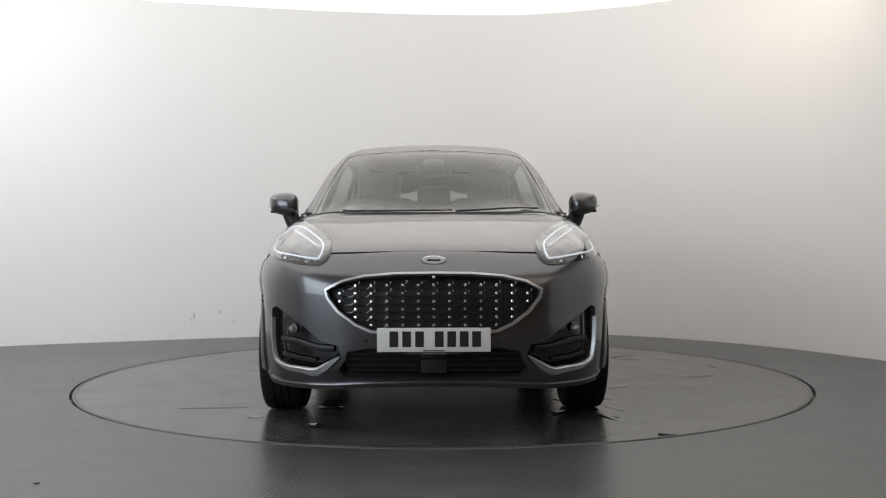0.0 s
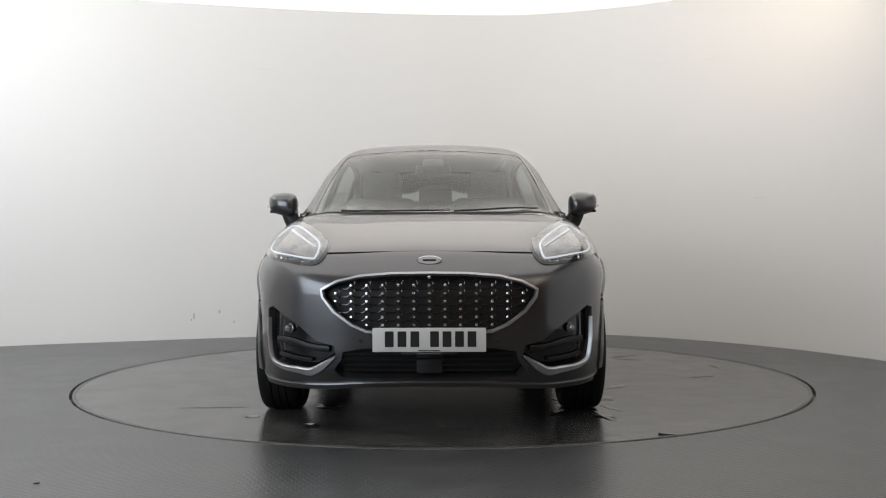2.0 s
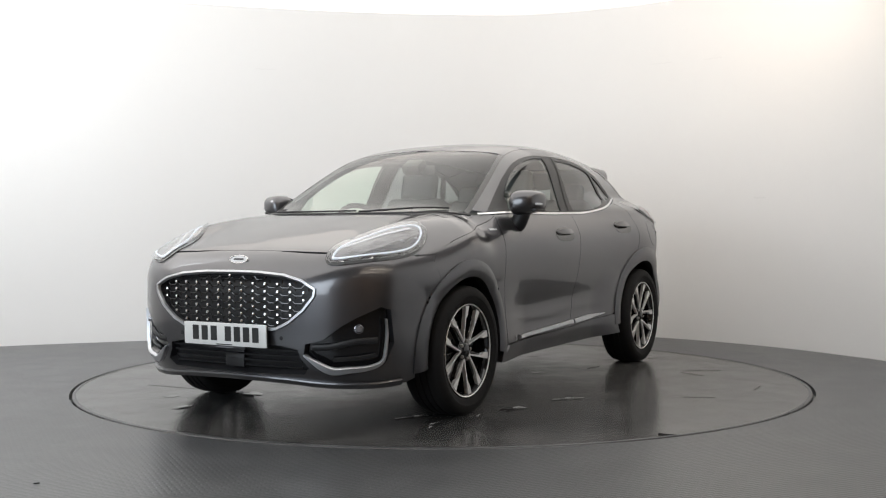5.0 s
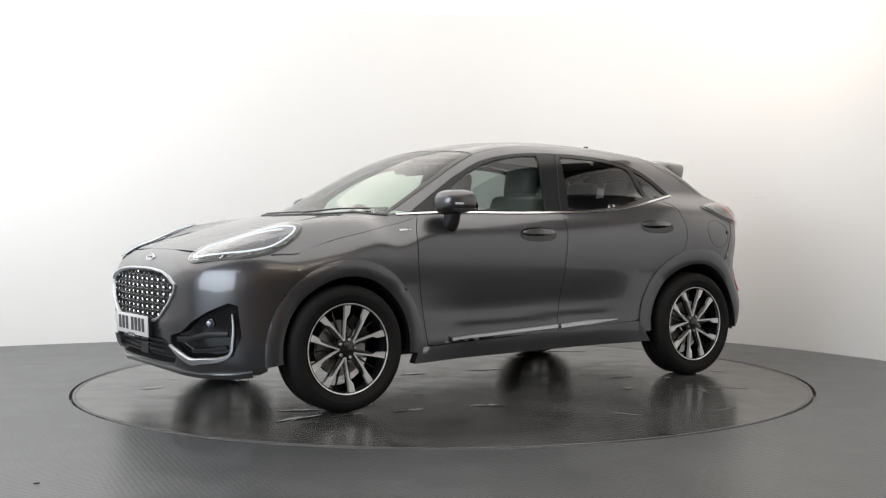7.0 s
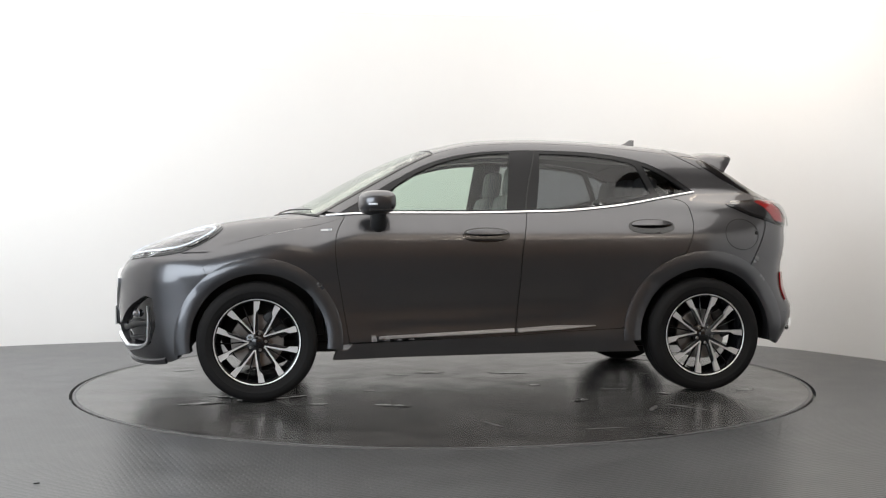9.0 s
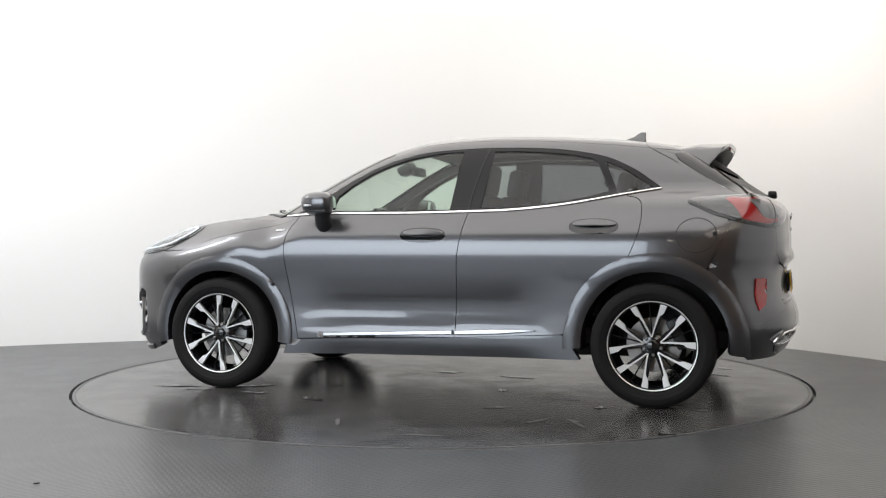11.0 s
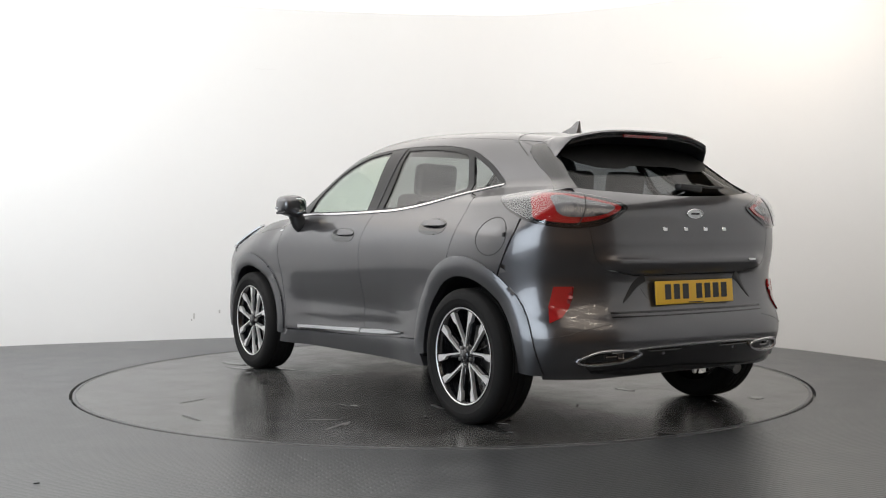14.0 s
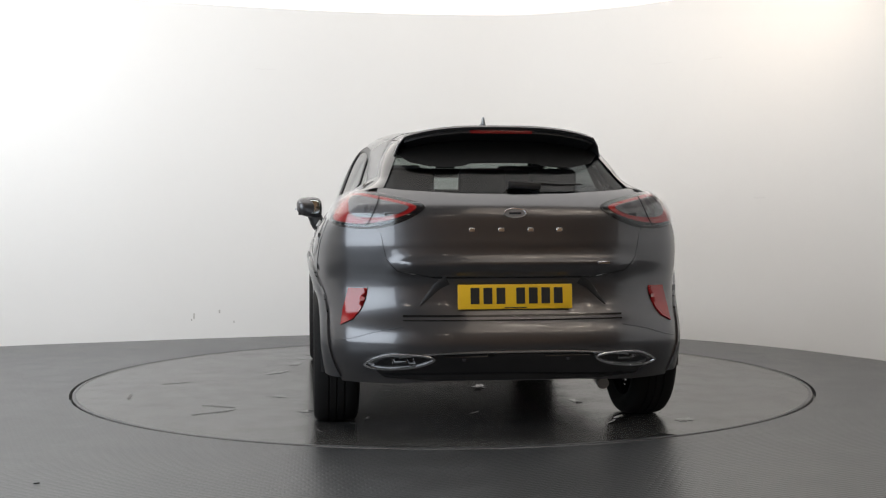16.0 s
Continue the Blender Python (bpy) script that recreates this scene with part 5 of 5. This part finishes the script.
# gloss black margins of the rear window: its upper band with a scalloped edge and the cheeks at its sides
FRIT = [(0.0, 1.262), (0.10, 1.262), (0.155, 1.260), (0.20, 1.246), (0.27, 1.242), (0.35, 1.246), (0.44, 1.268), (0.505, 1.325), (0.485, 1.365), (0.25, 1.402), (0.0, 1.407)]
part("window_band", panel(BACK, both_y([(-1.7, y, z) for y, z in FRIT]), near=2.4, reach=1.4, rim=0.0, offset=0.001), None, car, "gloss black band along the top of the rear window").data.materials.append(BAND)
glass_side = [tail(y, z) for y, z in ((0.575, 1.142), (0.535, 1.22), (0.497, 1.30), (0.455, 1.372))]
quarter_side = meet(LEFT, np.array(LEFT.flat(xz(QUARTER_EDGE))), 1.3, 1.3)
fitted("rear_window_cheek", strip(resample(quarter_side, 14), resample(np.array(glass_side), 14), 7, offset=0.001), GLOSS, car, "gloss black panel beside the rear window", both=True)

roof_seam = np.array([(-1.205, 0.20, 1.47), (-1.20, 0.36, 1.45), (-1.215, 0.46, 1.425), (-1.27, 0.51, 1.395), (-1.36, 0.545, 1.345), (-1.395, 0.552, 1.32)])
fitted("gate_seam", band(smooth_line(roof_seam, 5), 0.005, 0.0012), INK, car, "dark seam round the tailgate", both=True)
badge(tuple(tail(0, 1.025)), pose(0, 0, 0, 0, 8, 180), 0.050, 0.021)
for y in (0.195, 0.062, -0.070, -0.203):
    q = tail(y, 0.950)
    part("emblem_bar", rounded_box(0.005, 0.028, 0.019, 0.002, tuple(q), (0, 0, 0), 1), CHROME, tailgate)
q = tail(-0.41, 0.800)
part("emblem_bar", rounded_box(0.005, 0.062, 0.012, 0.002, tuple(q), (0, 0, 10), 1), CHROME, tailgate)
q = tail(0, 0.652)
plate((q[0] - 0.020, 0, 0.652), pose(0, 0, 0, 0, 0, 180) @ pose(0, 0, 0, 0, -4, 0), YELLOW_PLATE, "yellow rear number plate with dark bars")
part("plate_holder", rounded_box(0.02, 0.50, 0.10, 0.006, (q[0] - 0.004, 0, 0.65)), BLACK, car)
recess = [(-1.97, 0.0, 0.732), (-1.97, 0.345, 0.732), (-1.96, 0.345, 0.70), (-1.96, 0.30, 0.635), (-1.97, 0.27, 0.612), (-1.97, 0.0, 0.605)]
fitted("plate_recess", panel(TAIL, both_y(recess), offset=0.001, rim=0.002, near=1.3, reach=1.2), ARCH, car, "grey number plate recess")
for s in (1, -1):
    part("recess_edge", band([tail(s * y, z) for y, z in smooth_line([(0.30, 0.725), (0.345, 0.70), (0.39, 0.65), (0.425, 0.612)], 4)], np.linspace(0.05, 0.006, 13), 0.003, 0.0), BLACK, rear_bumper)
for z, w in ((0.567, 0.010), (0.548, 0.006)):
    part("bumper_groove", band([tail(y, z) for y in np.linspace(-0.50, 0.50, 25)], w, 0.003), GLOSS, rear_bumper)
REFL = [(-1.86, 0.785, 0.692), (-1.90, 0.685, 0.692), (-1.90, 0.692, 0.64), (-1.89, 0.705, 0.590), (-1.88, 0.735, 0.548), (-1.85, 0.79, 0.522), (-1.84, 0.795, 0.60)]
fitted("rear_reflector", panel(TAIL, REFL, offset=0.008, rim=0.008, step=0.02, near=1.3, reach=1.2), RED, car, "red rear reflector", both=True)
DIFF = [(-2.0, 0.0, 0.405), (-2.0, 0.40, 0.400), (-1.97, 0.60, 0.385), (-1.95, 0.655, 0.36), (-1.95, 0.66, 0.325), (-1.95, 0.62, 0.290), (-1.96, 0.40, 0.276), (-1.96, 0.0, 0.276)]
fitted("diffuser", panel(TAIL, both_y(DIFF), offset=0.004, rim=0.008, near=1.3, reach=1.2), GLOSS, car, "gloss black rear diffuser")
part("diffuser_trim", band([tail(y, 0.412 - 0.02 * (abs(y) / 0.5) ** 3) for y in np.linspace(-0.52, 0.52, 27)], 0.008, 0.008, 0.003), CHROME, car, "chrome line")
for s in (1, -1):
    ex = [tail(s * y, z) for y, z in ((0.665, 0.356), (0.60, 0.392), (0.52, 0.402), (0.42, 0.398), (0.365, 0.382), (0.42, 0.355), (0.50, 0.342), (0.60, 0.338))]
    part("exhaust_trim", band(smooth_line(ex, 5, True), 0.011, 0.010, 0.006, closed=True), CHROME, car, "chrome exhaust surround")
    dot = turned([(0.0, 0.003), (0.008, 0.003), (0.010, 0.0)], 16)
    q = tail(s * 0.235, 0.375)
    dot.transform(Matrix.Translation((q[0] - 0.004, q[1], q[2])) @ pose(0, 0, 0, 0, 0, 90))
    part("parking_sensor", dot, LAMP_DARK, rear_bumper)
    part("bumper_crease", band([tail(s * y, z) for y, z in smooth_line([(0.50, 0.522), (0.62, 0.500), (0.72, 0.470), (0.80, 0.455)], 5)], 0.004, 0.002), ARCH, rear_bumper)
q = tail(-0.02, 1.145)
arm = rounded_box(0.05, 0.15, 0.035, 0.014, (q[0] - 0.012, -0.065, 1.152), (4, 0, 0))
add_to(arm, tube([(q[0] - 0.02, -0.10, 1.165), (q[0] - 0.008, -0.22, 1.158), (q[0] + 0.01, -0.335, 1.160)], 0.010, 6, 0.5))
part("rear_wiper", arm, BLACK, car, "black rear wiper")

# ---- underside and cabin ----
part("underbody", rounded_box(2.9, 1.2, 0.08, 0.03, (0.0, 0, 0.28)), BLACK, car, "dark underbody")
part("exhaust_pipe", tube(smooth_line([(-1.5, -0.42, 0.27), (-1.75, -0.44, 0.26), (-1.86, -0.44, 0.235)], 4), 0.028, 12), STEEL, car, "steel exhaust pipe")
part("cabin_floor", rounded_box(2.9, 1.36, 0.10, 0.03, (-0.35, 0, 0.36)), DASH, car)
fitted("headliner", panel(TOP, both_y([(0.27, 0.0, 0), (0.26, 0.3, 0), (0.22, 0.52, 0), (-0.4, 0.50, 0), (-1.1, 0.48, 0), (-1.36, 0.42, 0), (-1.38, 0.0, 0)]), near=1.9, reach=1.5, offset=-0.035, rim=0), LINER, car, "pale roof lining")
dash = rounded_box(0.42, 1.34, 0.26, 0.06, (0.80, 0, 0.90), (0, 8, 0), 3)
part("dashboard", dash, DASH, car, "dark dashboard")
part("bulkhead", rounded_box(0.06, 1.40, 0.60, 0.02, (0.95, 0, 0.65)), BLACK, car)
steer = tube([(0.50 + 0.06 * math.cos(t) * 0.4, -0.36 + 0.18 * math.sin(t), 0.94 + 0.18 * math.cos(t) * 0.93) for t in np.linspace(0, 2 * math.pi, 33)], 0.016, 8)
add_to(steer, rounded_box(0.05, 0.16, 0.10, 0.02, (0.51, -0.36, 0.93)))
add_to(steer, rounded_box(0.03, 0.34, 0.03, 0.01, (0.505, -0.36, 0.94)))
part("steering_wheel", steer, CLOTH, car, "dark steering wheel")
part("centre_screen", rounded_box(0.02, 0.22, 0.13, 0.008, (0.60, 0, 1.03), (0, -8, 0)), GLOSS, car)


def seat(x, y, wide):
    ob = part("seat", rounded_box(0.52, wide, 0.16, 0.06, (x, y, 0.56), (0, -6, 0), 3), SEAT, car, "grey leather car seat")
    back = rounded_box(0.14, wide * 0.92, 0.62, 0.06, (x - 0.28, y, 0.86), (0, -16, 0), 3)
    part("backrest", back, SEAT, ob)
    return ob


for y in (0.36, -0.36):
    ob = seat(0.12, y, 0.50)
    head = rounded_box(0.09, 0.27, 0.19, 0.045, (-0.255, y, 1.245), (0, -10, 0), 3)
    add_to(head, tube([(-0.24, y + 0.06, 1.10), (-0.25, y + 0.06, 1.20)], 0.007, 6))
    add_to(head, tube([(-0.24, y - 0.06, 1.10), (-0.25, y - 0.06, 1.20)], 0.007, 6))
    part("headrest", head, SEAT, ob)
ob = seat(-0.72, 0.0, 1.22)
for y in (0.38, 0.0, -0.38):
    part("headrest", rounded_box(0.09, 0.25, 0.15, 0.04, (-1.09, y, 1.20), (0, -10, 0), 3), SEAT, ob)
part("parcel_shelf", rounded_box(0.55, 1.0, 0.02, 0.008, (-1.45, 0, 1.02)), CLOTH, car)
cluster = rounded_box(0.10, 0.13, 0.06, 0.02, (0.40, 0.0, 1.345), (0, 30, 0))
add_to(cluster, rounded_box(0.03, 0.22, 0.06, 0.02, (0.32, 0.0, 1.325)))
part("rear_view_mirror", cluster, BLACK, car, "dark mirror and sensor cover at the windscreen top")


# ---- what moves ----
def turn_pose(a, x, y):
    """The pose of a thing at (x, y) on the turntable when that has turned by a degrees."""
    return pose(0, 0, 0, 0, 0, -90 - a) @ pose(x, y, 0)


def motions():
    walk(car, [(t, turn_pose(a, CAR_X, CAR_Y)) for t, a in TURN])
    walk(turntable, [(t, turn_pose(a, 0, 0)) for t, a in TURN])


place_wheels()
motions()
